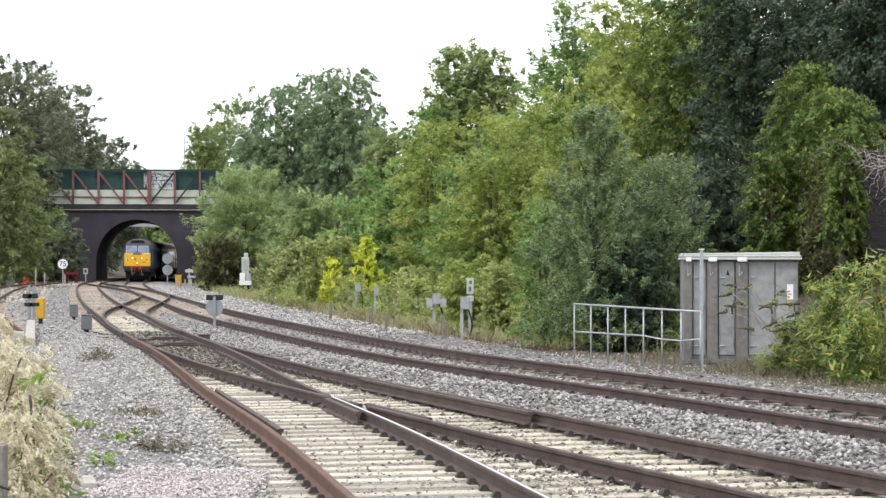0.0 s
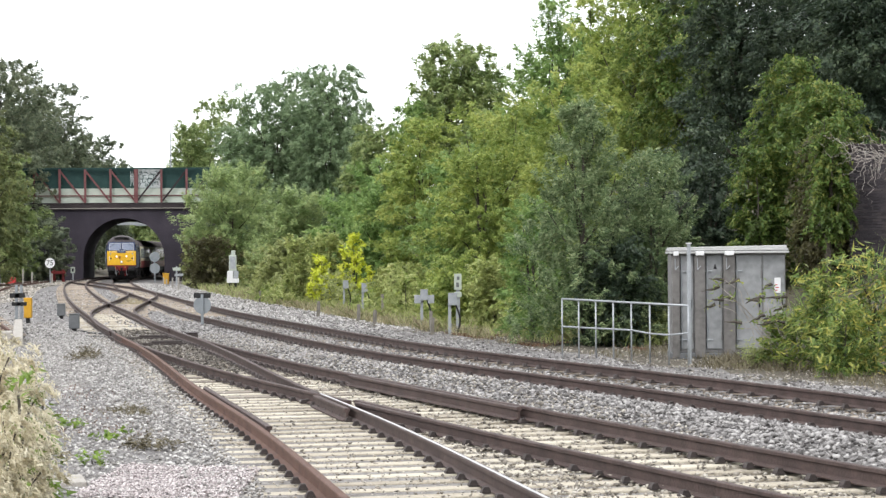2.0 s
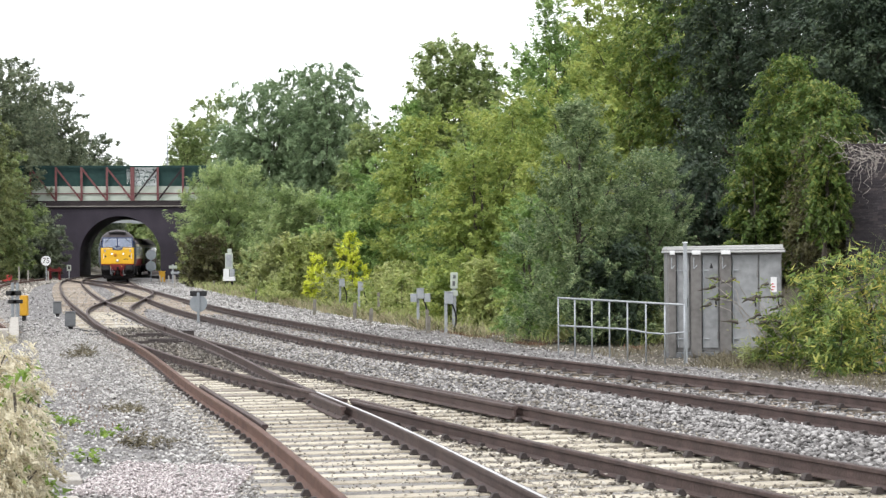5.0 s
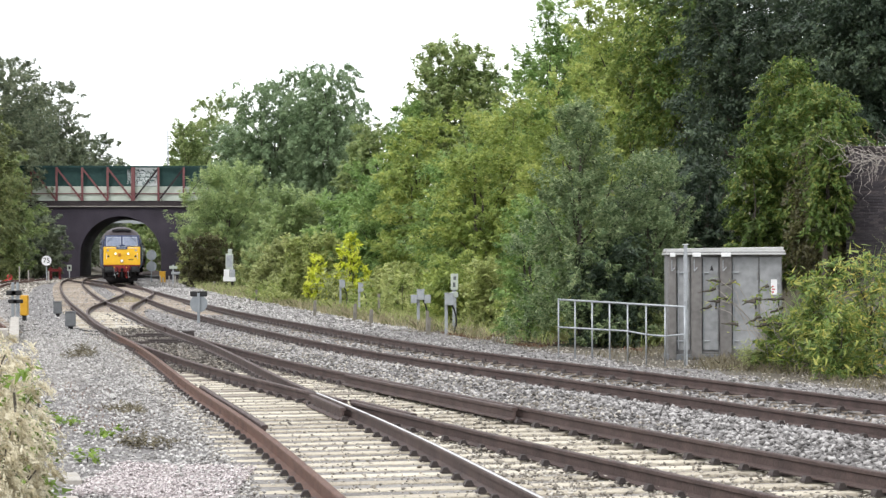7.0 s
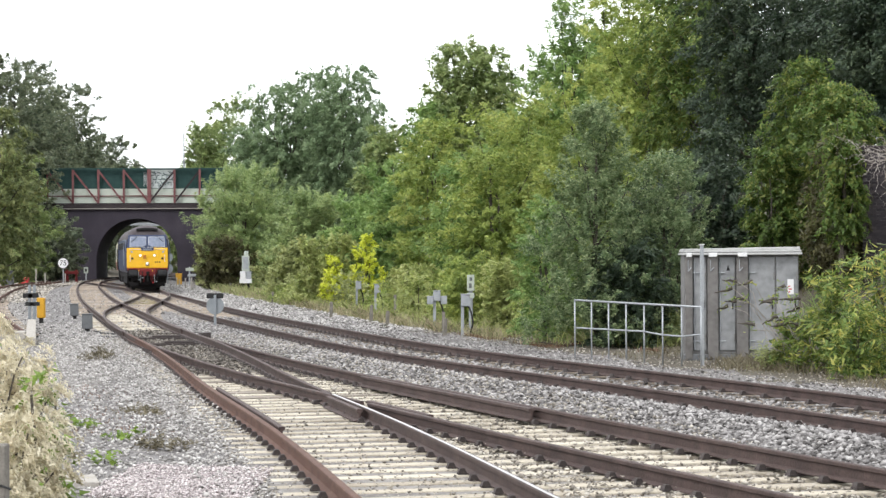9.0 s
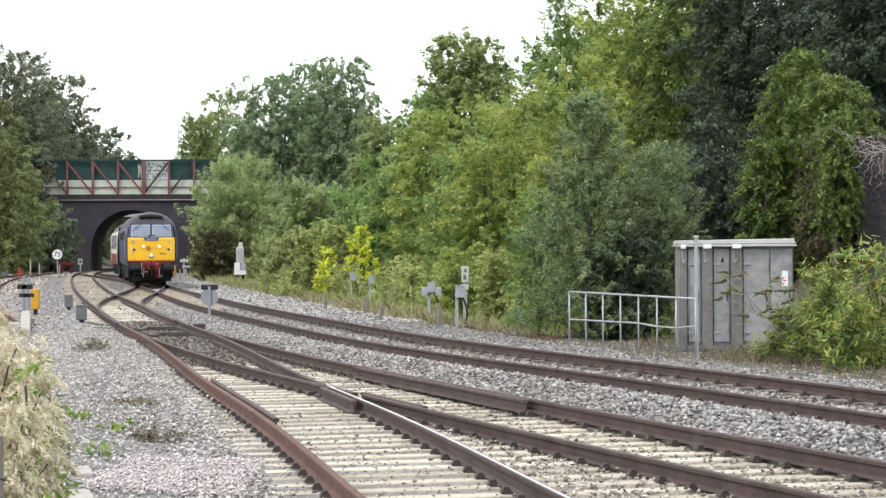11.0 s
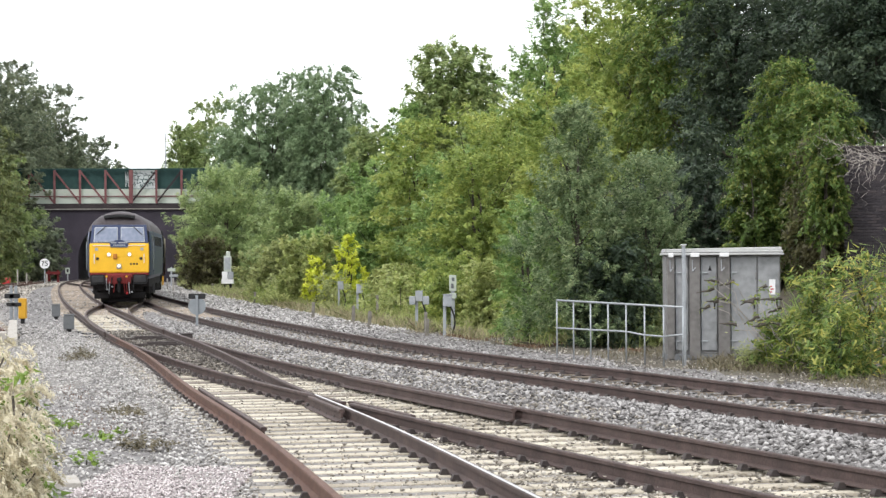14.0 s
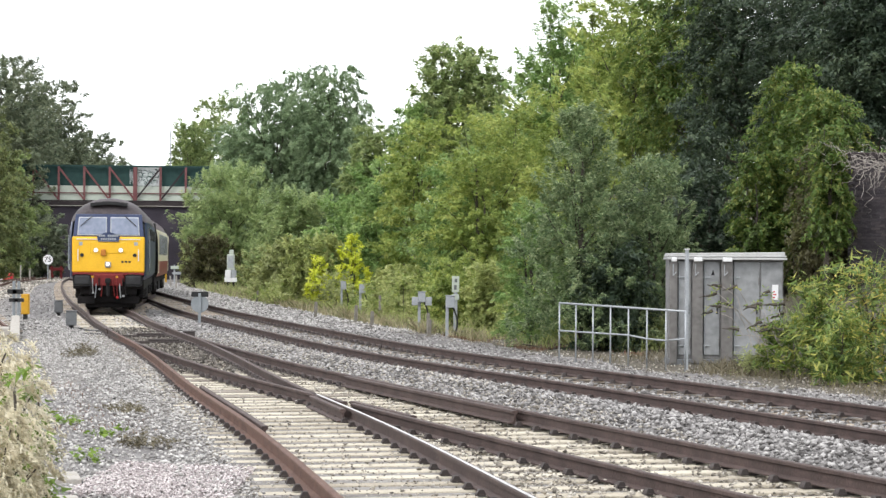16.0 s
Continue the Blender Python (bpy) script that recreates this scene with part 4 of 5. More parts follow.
    ax = w + rng.normal(0, 0.7, (n, 3)) - np.array([0, 0, 0.3 + droop])
    ax -= nrm * (ax * nrm).sum(1)[:, None]
    ax /= np.linalg.norm(ax, axis=1)[:, None] + 1e-9
    bx = np.cross(nrm, ax)
    s = leaf * rng.uniform(0.55, 1.4, n)[:, None]
    v = np.stack([p - ax * s * long / 2 - bx * s * 0.42, p - ax * s * long * 0.38 + bx * s * 0.5, p + ax * s * long * 0.62], 1)
    return v.reshape(-1, 3), np.arange(3 * n).reshape(n, 3)


def limb(a, b, r0, r1, rng, n=4, wob=0.12, seg=6):
    """One tapering, slightly crooked limb as a single tube."""
    a, b = np.array(a, float), np.array(b, float)
    ln = np.linalg.norm(b - a) + 1e-6
    bm, rows = B(), []
    q = Vector(b - a).to_track_quat("Z", "Y")
    for i in range(n + 1):
        p = Vector(a + (b - a) * i / n + (rng.normal(0, wob * ln / n, 3) if 0 < i < n else 0))
        r = r0 + (r1 - r0) * i / n
        rows.append([bm.verts.new(p + q @ Vector((r * math.cos(6.2832 * k / seg), r * math.sin(6.2832 * k / seg), 0))) for k in range(seg)])
    for u, w in zip(rows, rows[1:]):
        for k in range(seg):
            bm.faces.new((u[k], u[(k + 1) % seg], w[(k + 1) % seg], w[k]))
    bm.faces.new(rows[0][::-1])
    bm.faces.new(rows[-1])
    return bm


def tree(name, x, y, h, w, mat, label, category="tree", seed=0, lobes=11, clumps=230, per=55, leaf=0.17, clump_r=0.7, base=0.15, droop=0.0, shape="round", group="", long=1.7, sink=0.1, limbs=True, flat=0.45, rise=0.1, spread=0.2, fill=0.22, core=0.31):
    """A trunk, its limbs and a crown of layered boughs: each bough is a domed pad of leafy twigs, with dark gaps between the pads."""
    rng = np.random.default_rng(seed + 11)
    t = thing(name, pose(x, y, place(x, y) - sink, 0, 0, 0), label, category, group)
    boughs, clumps, per, leaf = int(lobes * 5.5), int(clumps * 1.75), int(per * 0.74), leaf * 0.71
    u = (np.arange(boughs) + rng.uniform(0, 1, boughs)) / boughs
    if shape == "round":
        prof = np.sin(math.pi * (0.2 + 0.68 * u)) ** 0.7
    elif shape == "cone":
        prof = 1.05 - 0.82 * u
    elif shape == "egg":
        prof = 1.02 * (1 - 0.97 * u) ** 0.55
    else:
        prof = 0.95 - 0.35 * u
    a = np.arange(boughs) * 2.39996 + seed + rng.normal(0, 0.3, boughs)
    pad = w * 0.5 * math.sqrt(13 / max(lobes, 13)) * rng.uniform(0.2, 0.38, boughs) * (0.5 + 0.5 * prof)
    out = np.maximum(0, w * 0.5 * prof * rng.uniform(0.72, 1.12, boughs) - pad * 0.85)
    inner = rng.uniform(0, 1, boughs) < 0.2
    out[inner] *= 0.45
    z = h * (base + (1 - base) * u)
    mid = np.stack([out * np.cos(a), out * np.sin(a), np.minimum(z, h - pad * (flat + 0.15))], -1)
    way_out = np.stack([np.cos(a), np.sin(a), rise - 0.35 * (1 - u) + rng.normal(0, 0.15, boughs)], -1)
    way_out /= np.linalg.norm(way_out, axis=1)[:, None]
    side = np.stack([-np.sin(a), np.cos(a), rng.normal(0, 0.15, boughs)], -1)
    up = np.cross(way_out, side)
    part("trunk", limb((0, 0, -0.3), (rng.normal(0, 0.03) * h, rng.normal(0, 0.03) * h, h * 0.8), max(0.012, h * 0.017), 0.006 + h * 0.002, rng, 6, 0.05), BARK, t)
    if limbs:
        for k in range(0, boughs, 6):
            part("limb", limb((0, 0, mid[k, 2] * 0.6), mid[k], max(0.006, h * 0.006), 0.004 + h * 0.0008, rng), BARK, t)
    wt = pad ** 1.7
    pick = rng.choice(boughs, clumps, p=wt / wt.sum())
    r, b = np.sqrt(rng.uniform(0, 1, clumps)), rng.uniform(0, 2 * math.pi, clumps)
    p1, p2 = (r * np.cos(b))[:, None], (r * np.sin(b))[:, None]
    size = pad[pick][:, None]
    dome = (flat * (1 - r ** 2) - 0.22 * r ** 2)[:, None] * rng.uniform(0.75, 1.1, clumps)[:, None]
    start = mid[pick] + size * (way_out[pick] * p1 + side[pick] * p2 + up[pick] * dome)
    way = way_out[pick] * (0.35 + p1) + side[pick] * p2 + up[pick] * 0.35 + rng.normal(0, 0.3, (clumps, 3)) + np.array([0, 0, rise - 1.6 * droop])
    deep = rng.uniform(0, 1, clumps) < fill
    q = rng.normal(0, 1, (clumps, 3))
    q /= np.linalg.norm(q, axis=1)[:, None]
    heart = q * np.sqrt(rng.uniform(0.1, 1, clumps))[:, None] * np.array([w * core, w * core, h * (1 - base) * (0.27 + 0.45 * core)]) + np.array([0, 0, h * (base + 0.42 * (1 - base))])
    start[deep], way[deep] = heart[deep], q[deep]
    way /= np.linalg.norm(way, axis=1)[:, None]
    start[:, 2] = np.maximum(start[:, 2], 0.1)
    v, f = leaf_sprays(start, way, clump_r * rng.uniform(0.45, 1.25, clumps), per, leaf, rng, long, droop, spread)
    v[:, 2] = np.maximum(v[:, 2], 0.0)
    arrays("crown", v, f, mat, t)
    return t


DARK_L, MID_L, LIGHT_L, GREY_L = "tall dark green broadleaf tree on the bank", "leafy mid green tree on the railway bank", "yellow-green leafy bush on the railway bank", "grey-green willow-like shrub beside the track"


# how each kind of foliage grows: bough thickness, upward reach, droop, density of the heart
HABIT = {
    "dark_leaves": dict(flat=0.55, rise=0.0, droop=0.2, fill=0.42),
    "dark_yellow_green_ivy": dict(flat=0.6, droop=0.35, fill=0.36),
    "yellow_green_leaves": dict(flat=0.38, rise=0.1, fill=0.42, core=0.36),
    "green_leaves": dict(fill=0.42, core=0.36),
    "willow_shrub_leaves": dict(flat=0.8, rise=0.45, long=2.3, spread=0.15, fill=0.3),
    "grey_green_leaves": dict(flat=0.9, rise=0.65, long=2.6, spread=0.18, fill=0.45, core=0.38, lobes=16),
    "hanging_birch_leaves": dict(flat=0.9, fill=0.62, core=0.42, spread=0.22, long=1.9, droop=0.45, lobes=15),
    "hazed_green_leaves": dict(flat=0.6, fill=0.58, core=0.42, lobes=14, spread=0.26),
    "hazed_dark_leaves": dict(flat=0.65, fill=0.6, core=0.43, lobes=15, spread=0.2),
    "autumn_scrub_leaves": dict(flat=0.8, rise=0.5, fill=0.35, long=2.2),
    "olive_scrub_leaves": dict(flat=0.8, rise=0.5, fill=0.35, long=2.2),
    "golden_leaves": dict(flat=0.8, rise=0.5),
    "long_buddleia_leaves": dict(flat=0.9, rise=0.5, droop=0.3, fill=0.4),
    "yellowing_buddleia_leaves": dict(flat=0.9, rise=0.5, droop=0.3, fill=0.35),
}


def bush(bearing, depth, top, wide, mat, label, seed, **kw):
    """A tree or bush on a bearing, with its top at an elevation above the eye (thousandths) and its width in thousandths."""
    x = bearing * depth / 1000
    g = place(x, depth)
    kw = {**HABIT.get(mat.name, {}), **kw}
    tree("tree" if top > 40 else "bush", x, depth, 1.86 + top * depth / 1000 - g, wide * depth / 1000, mat, label, "tree" if top > 40 else "bush", seed, **kw)


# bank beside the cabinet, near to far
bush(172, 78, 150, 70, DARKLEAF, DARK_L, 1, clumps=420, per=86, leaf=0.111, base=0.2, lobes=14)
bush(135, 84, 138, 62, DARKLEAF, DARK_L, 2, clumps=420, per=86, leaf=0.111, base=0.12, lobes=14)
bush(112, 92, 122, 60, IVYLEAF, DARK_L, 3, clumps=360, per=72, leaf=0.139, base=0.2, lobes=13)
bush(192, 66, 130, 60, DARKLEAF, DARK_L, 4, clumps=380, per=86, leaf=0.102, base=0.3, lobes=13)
bush(88, 100, 116, 55, LIGHTLEAF, LIGHT_L, 5, clumps=360, per=72, leaf=0.139, base=0.1, lobes=13)
bush(54, 112, 110, 54, MIDLEAF, "tall pointed bright green tree on the railway bank", 6, clumps=300, per=72, leaf=0.139, lobes=14, shape="egg", base=0.08, fill=0.4, rise=0.5, flat=0.7)
bush(158, 62, 86, 40, IVYLEAF, "bright green ivy-covered tree beside the cabinet", 7, clumps=300, per=76, leaf=0.1, clump_r=0.5, base=0.05)
bush(143, 61, 48, 26, IVYLEAF, "bright green ivy-covered bush beside the cabinet", 115, clumps=170, per=76, leaf=0.09, clump_r=0.4, base=0.03)
bush(172, 60, 76, 40, IVYLEAF, "ivy-covered tree beside the brick wall", 8, clumps=260, per=76, leaf=0.09, clump_r=0.45, base=0.2)
bush(66, 56.5, 66, 66, WILLOW, GREY_L, 9, clumps=460, per=80, leaf=0.06, clump_r=0.42, base=0.03, lobes=14, shape="egg")
bush(98, 57.5, 43, 50, WILLOW, GREY_L, 10, clumps=330, per=80, leaf=0.06, clump_r=0.4, base=0.03)
bush(45, 60, 26, 34, MIDLEAF, "low green bush at the foot of the bank", 33, clumps=180, per=72, leaf=0.074, clump_r=0.35, base=0.03)
bush(60, 80, 80, 50, LIGHTLEAF, LIGHT_L, 11, clumps=300, per=72, leaf=0.107, clump_r=0.55, base=0.05)
bush(24, 88, 62, 50, LIGHTLEAF, LIGHT_L, 12, clumps=320, per=72, leaf=0.115, clump_r=0.6, base=0.03)
bush(-3, 96, 60, 44, LIGHTLEAF, LIGHT_L, 13, clumps=300, per=72, leaf=0.123, clump_r=0.6, base=0.03)
bush(12, 92, 44, 40, MIDLEAF, MID_L, 34, clumps=240, per=72, leaf=0.115, base=0.03)
bush(-22, 108, 42, 36, MIDLEAF, MID_L, 14, clumps=260, per=72, leaf=0.131, base=0.03)
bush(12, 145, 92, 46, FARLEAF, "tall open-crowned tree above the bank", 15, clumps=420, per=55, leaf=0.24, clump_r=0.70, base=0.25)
bush(-42, 188, 84, 44, BIRCHLEAF, "tall weeping birch tree", 16, clumps=640, per=60, leaf=0.2, clump_r=0.77, base=0.08)
bush(-54, 198, 82, 46, BIRCHLEAF, "tall weeping birch tree", 55, clumps=560, per=55, leaf=0.2, clump_r=0.77, base=0.1)
bush(-69, 192, 77, 52, BIRCHLEAF, "tall weeping birch tree", 17, clumps=680, per=60, leaf=0.2, clump_r=0.77, base=0.08)
bush(-82, 206, 58, 30, BIRCHLEAF, "tall weeping birch tree", 111, clumps=320, per=55, leaf=0.2, clump_r=0.77, base=0.05)
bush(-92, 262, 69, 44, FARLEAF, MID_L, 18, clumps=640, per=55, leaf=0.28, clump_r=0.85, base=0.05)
bush(-86, 169, 39, 46, GREYLEAF, "grey-green willow bush beside the track", 19, clumps=420, per=95, leaf=0.115, clump_r=0.9, base=0.12)
bush(-95, 165, 8, 26, BROWNIVY, "dark brown withered scrub beside the bridge", 116, clumps=200, per=50, leaf=0.15, clump_r=0.6, base=0.03, flat=0.8, rise=0.4)
bush(-58, 128, 28, 34, GREYLEAF, "grey-green willow bush beside the track", 20, clumps=320, per=90, leaf=0.105, clump_r=0.8, base=0.03)
bush(-36, 118, 26, 34, MIDLEAF, "low mixed scrub on the bank", 21, clumps=220, per=72, leaf=0.139, base=0.03)
bush(-62, 118, 6, 26, BROWNLEAF, "brownish autumn scrub beside the line", 22, clumps=170, per=60, leaf=0.13, clump_r=0.5, base=0.03)
bush(-70, 150, 4, 26, BROWNLEAF, "brownish autumn scrub beside the line", 23, clumps=170, per=60, leaf=0.15, clump_r=0.5, base=0.03)
bush(-92, 205, 8, 26, BROWNLEAF, "brownish autumn scrub beside the line", 24, clumps=120, per=60, leaf=0.17, clump_r=0.6, base=0.03)
bush(-50, 106, 9, 30, SCRUB, "pale olive scrub on the bank foot", 25, clumps=170, per=60, leaf=0.13, clump_r=0.5, base=0.03)
bush(-33, 104, 10, 19, GOLDLEAF, "small golden-yellow leaved shrub", 26, clumps=85, per=26, leaf=0.135, clump_r=0.3, shape="egg", base=0.06, lobes=9)
bush(-47, 104, 0, 17, GOLDLEAF, "small golden-yellow leaved shrub", 27, clumps=64, per=26, leaf=0.135, clump_r=0.3, shape="egg", base=0.05, lobes=9)
bush(12, 76, 2, 32, LIGHTLEAF, "low yellow-green scrub on the bank foot", 28, clumps=150, per=72, leaf=0.082, clump_r=0.4, base=0.03)
bush(-12, 86, -4, 30, SCRUB, "pale olive scrub on the bank foot", 29, clumps=150, per=60, leaf=0.11, clump_r=0.4, base=0.03)
bush(27, 68, -3, 26, SCRUB, "pale olive scrub on the bank foot", 30, clumps=130, per=60, leaf=0.09, clump_r=0.35, base=0.03)
bush(-8, 142, 66, 20, MIDLEAF, MID_L, 56, clumps=150, per=60, leaf=0.180, clump_r=0.8, base=0.2)
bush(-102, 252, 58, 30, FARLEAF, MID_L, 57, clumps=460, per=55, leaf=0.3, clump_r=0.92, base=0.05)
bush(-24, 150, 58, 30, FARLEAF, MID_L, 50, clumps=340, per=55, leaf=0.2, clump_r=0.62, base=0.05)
bush(36, 104, 66, 36, LIGHTLEAF, LIGHT_L, 51, clumps=260, per=66, leaf=0.115, clump_r=0.7, base=0.05)
# two near-black bushes put in for the shade under the willow
bush(80, 56, 10, 40, DARKLEAF, "dark bush standing for the shade under the willow, behind the railing", 37, clumps=200, per=55, leaf=0.08, clump_r=0.4, base=0.02)
bush(92, 62, 34, 30, DARKLEAF, "dark bush standing for the shade under the willow, behind the railing", 53, clumps=160, per=55, leaf=0.09, clump_r=0.4, base=0.03)
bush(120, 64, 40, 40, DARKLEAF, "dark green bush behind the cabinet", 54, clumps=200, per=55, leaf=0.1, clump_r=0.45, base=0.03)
BOXES = ((-36.6, 99), (-28.4, 88), (-2.8, 71.5), (9.5, 65.2), (11.8, 69), (-85, 163))
rs = random.Random(8)
for i in range(44):
    yy = 57 + 2.3 * i + rs.uniform(-1, 1)
    xx = float(far_x(yy)) + rs.uniform(6.0, 8.6)
    if any(abs(xx / yy * 1000 - q) < 15 and yy < qy + 2 for q, qy in BOXES):
        xx += 3.2
    mat, lab = rs.choice(((LIGHTLEAF, "low yellow-green scrub on the bank foot"), (BROWNLEAF, "brownish autumn scrub beside the line"), (SCRUB, "pale olive scrub on the bank foot"), (SCRUB, "pale olive scrub on the bank foot"), (LIGHTLEAF, "low yellow-green scrub on the bank foot")))
    tree("scrub", xx, yy, rs.uniform(0.6, 1.7), rs.uniform(1.2, 2.6), mat, lab, "bush", 90 + i, clumps=60, per=26, leaf=0.04 + 0.0007 * yy, clump_r=0.5, base=0.02, lobes=6, group="bank scrub", limbs=False)
# added wood behind: its near-black trees fill crown gaps in place of shade
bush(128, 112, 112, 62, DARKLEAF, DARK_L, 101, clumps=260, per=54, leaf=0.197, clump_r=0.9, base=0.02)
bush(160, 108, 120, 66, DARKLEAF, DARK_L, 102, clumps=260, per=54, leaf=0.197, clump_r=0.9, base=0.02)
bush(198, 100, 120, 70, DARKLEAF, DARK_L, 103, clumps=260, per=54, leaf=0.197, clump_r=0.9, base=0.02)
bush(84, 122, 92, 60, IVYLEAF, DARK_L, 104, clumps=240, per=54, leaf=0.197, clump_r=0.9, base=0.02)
# stands in for the dark shaded hollow between willow and ivy tree
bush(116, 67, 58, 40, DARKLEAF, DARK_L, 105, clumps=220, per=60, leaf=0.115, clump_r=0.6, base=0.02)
bush(74, 118, 116, 40, LIGHTLEAF, LIGHT_L, 109, clumps=260, per=60, leaf=0.164, clump_r=0.8, base=0.1, fill=0.5, lobes=18)
bush(40, 128, 64, 50, MIDLEAF, MID_L, 106, clumps=220, per=54, leaf=0.197, clump_r=0.9, base=0.02)
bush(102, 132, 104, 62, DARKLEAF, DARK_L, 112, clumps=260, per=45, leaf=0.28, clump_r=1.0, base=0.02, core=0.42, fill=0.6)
bush(66, 138, 92, 56, MIDLEAF, MID_L, 113, clumps=260, per=45, leaf=0.28, clump_r=1.0, base=0.02, core=0.42, fill=0.6)
bush(22, 150, 50, 60, MIDLEAF, MID_L, 114, clumps=240, per=45, leaf=0.28, clump_r=1.0, base=0.02, core=0.42, fill=0.6)
# buddleia before the cabinet
bush(168, 43.5, -6, 34, BUDDLEIA, "green buddleia bush with long leaves", 31, clumps=105, per=27, leaf=0.062, clump_r=0.5, base=0.02, long=3.8, shape="open", lobes=14)
bush(190, 41.8, 0, 36, BUDGOLD, "yellowing buddleia bush with long leaves", 32, clumps=105, per=27, leaf=0.062, clump_r=0.5, base=0.02, long=3.8, shape="open", lobes=14)
bush(151, 44.5, -24, 20, BUDDLEIA, "green buddleia bush with long leaves", 35, clumps=80, per=40, leaf=0.045, clump_r=0.26, base=0.02, long=3.6)
bush(178, 40.8, -22, 24, BUDDLEIA, "green buddleia bush with long leaves", 107, clumps=70, per=20, leaf=0.06, clump_r=0.4, base=0.02, long=3.8)
bush(141, 44.6, -39, 14, BROWNLEAF, "dry brown stalks at the foot of the cabinet", 108, clumps=50, per=24, leaf=0.03, clump_r=0.3, base=0.02, long=3.5)
rng = np.random.default_rng(77)
spikes = thing("buddleia_spray", pose(6.6, 44.2, place(6.6, 44.2)), "arching buddleia stems with dark dried flower spikes", "shrub")
for i in range(20):
    tip = np.array((rng.uniform(-1.25, 0.3), rng.uniform(-0.4, 0.3), rng.uniform(0.75, 1.85)))
    root = np.array((rng.uniform(0.2, 0.8), rng.uniform(-0.2, 0.4), 0.0))
    part("stem", limb(root, tip, 0.012, 0.005, rng, 6, 0.25, 5), BAREWOOD, spikes)
    way = np.array((-0.9, 0, rng.uniform(-0.5, 0.1)))
    part("flower_spike", limb(tip, tip + way * rng.uniform(0.22, 0.38), 0.04, 0.008, rng, 4, 0.2, 6), BARK, spikes)
    v, f = leaf_sprays(np.repeat(tip[None], 3, 0), np.array([way, (-0.5, 0.3, 0.4), (-0.6, -0.3, -0.4)]), np.array([0.25, 0.2, 0.3]), 4, 0.036, rng, 3.4)
    tagged(arrays("leaf_tuft", v, f, BUDDLEIA, spikes), kind="stuff")
# beyond the loop line and behind the bridge
bush(-194, 175, 68, 46, OLIVELEAF, "olive-green tree crowding the bridge approach", 40, clumps=420, per=60, leaf=0.22, clump_r=0.7, base=0.04, lobes=18, flat=0.65, droop=0.3, fill=0.5, core=0.42)
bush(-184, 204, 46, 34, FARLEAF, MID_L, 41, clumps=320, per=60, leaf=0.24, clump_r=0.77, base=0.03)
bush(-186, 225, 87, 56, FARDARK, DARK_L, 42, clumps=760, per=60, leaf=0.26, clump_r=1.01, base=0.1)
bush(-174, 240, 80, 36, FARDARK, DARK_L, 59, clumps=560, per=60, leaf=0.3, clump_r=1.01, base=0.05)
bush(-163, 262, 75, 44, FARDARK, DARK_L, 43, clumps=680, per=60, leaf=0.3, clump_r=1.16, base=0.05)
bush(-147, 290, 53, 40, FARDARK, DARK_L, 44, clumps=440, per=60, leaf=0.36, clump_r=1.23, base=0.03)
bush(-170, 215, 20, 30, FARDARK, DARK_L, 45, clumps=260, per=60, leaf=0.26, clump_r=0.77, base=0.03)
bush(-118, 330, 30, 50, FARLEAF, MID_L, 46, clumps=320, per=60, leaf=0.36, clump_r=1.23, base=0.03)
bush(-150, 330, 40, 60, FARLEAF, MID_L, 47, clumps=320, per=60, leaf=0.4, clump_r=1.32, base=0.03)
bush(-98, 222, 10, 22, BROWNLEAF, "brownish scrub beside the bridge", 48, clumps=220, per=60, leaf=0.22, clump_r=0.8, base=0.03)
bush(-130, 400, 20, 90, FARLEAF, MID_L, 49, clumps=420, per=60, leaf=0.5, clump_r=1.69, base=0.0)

# dried plants and a timber post at the platform end
for i, (x, y, h, w) in enumerate(((-2.92, 15.2, 1.52, 0.7), (-2.62, 14.2, 1.15, 0.6), (-3.25, 16.5, 1.68, 0.7), (-2.5, 13.2, 0.85, 0.5), (-2.78, 14.7, 0.75, 0.6), (-2.84, 15.7, 1.5, 0.55))):
    tree("dried_plant", x - 0.02, y, h, w * 1.15, DRYPLANT, "tall dried cream seed-head plant", "plant", 60 + i, clumps=170, per=72, leaf=0.022, clump_r=0.13, base=0.06, lobes=14, sink=0.05, long=2.4, droop=0.5, flat=0.7, spread=0.18)
for i, (x, y, h, w) in enumerate(((-2.62, 14.75, 1.5, 0.3), (-2.5, 13.9, 0.75, 0.35), (-2.96, 17.3, 1.2, 0.34), (-2.68, 14.6, 0.8, 0.3), (-2.7, 15.0, 1.15, 0.4), (-2.72, 14.3, 0.6, 0.35), (-2.72, 15.9, 1.1, 0.4), (-2.45, 14.2, 0.5, 0.3), (-3.15, 17.0, 1.35, 0.4), (-2.62, 13.6, 0.9, 0.35), (-4.2, 27, 0.1, 0.5), (-3.55, 25.5, 0.1, 0.45), (-3.3, 22.5, 0.12, 0.25))):
    tree("weed", x, y, h, w, WEED, "fresh bright green weed by the platform end", "plant", 70 + i, clumps=6 if h < 0.3 else 18, per=12, leaf=0.055, clump_r=0.13, base=0.05, lobes=6, sink=0.05, limbs=False)
for i, (x, y, h, w) in enumerate(((-6.9, 46, 0.22, 0.7), (-7.1, 48, 0.25, 0.5), (-3.9, 30, 0.07, 0.8), (-3.0, 24.5, 0.08, 0.6))):
    tree("weed", x, y, h, w, DRYGRASS, "low dull weed growing through the ballast", "plant", 80 + i, clumps=30, per=24, leaf=0.03, clump_r=0.15, base=0.05, lobes=6, sink=0.05, limbs=False)
for x, y, w in ((-2.96, 18.3, 0.22), (-3.25, 20.2, 0.22)):
    t = thing("concrete_slab", pose(x, y, place(x, y) + 0.03, 0, 0, 12), "pale flat concrete slab lying in the gravel", "slab")
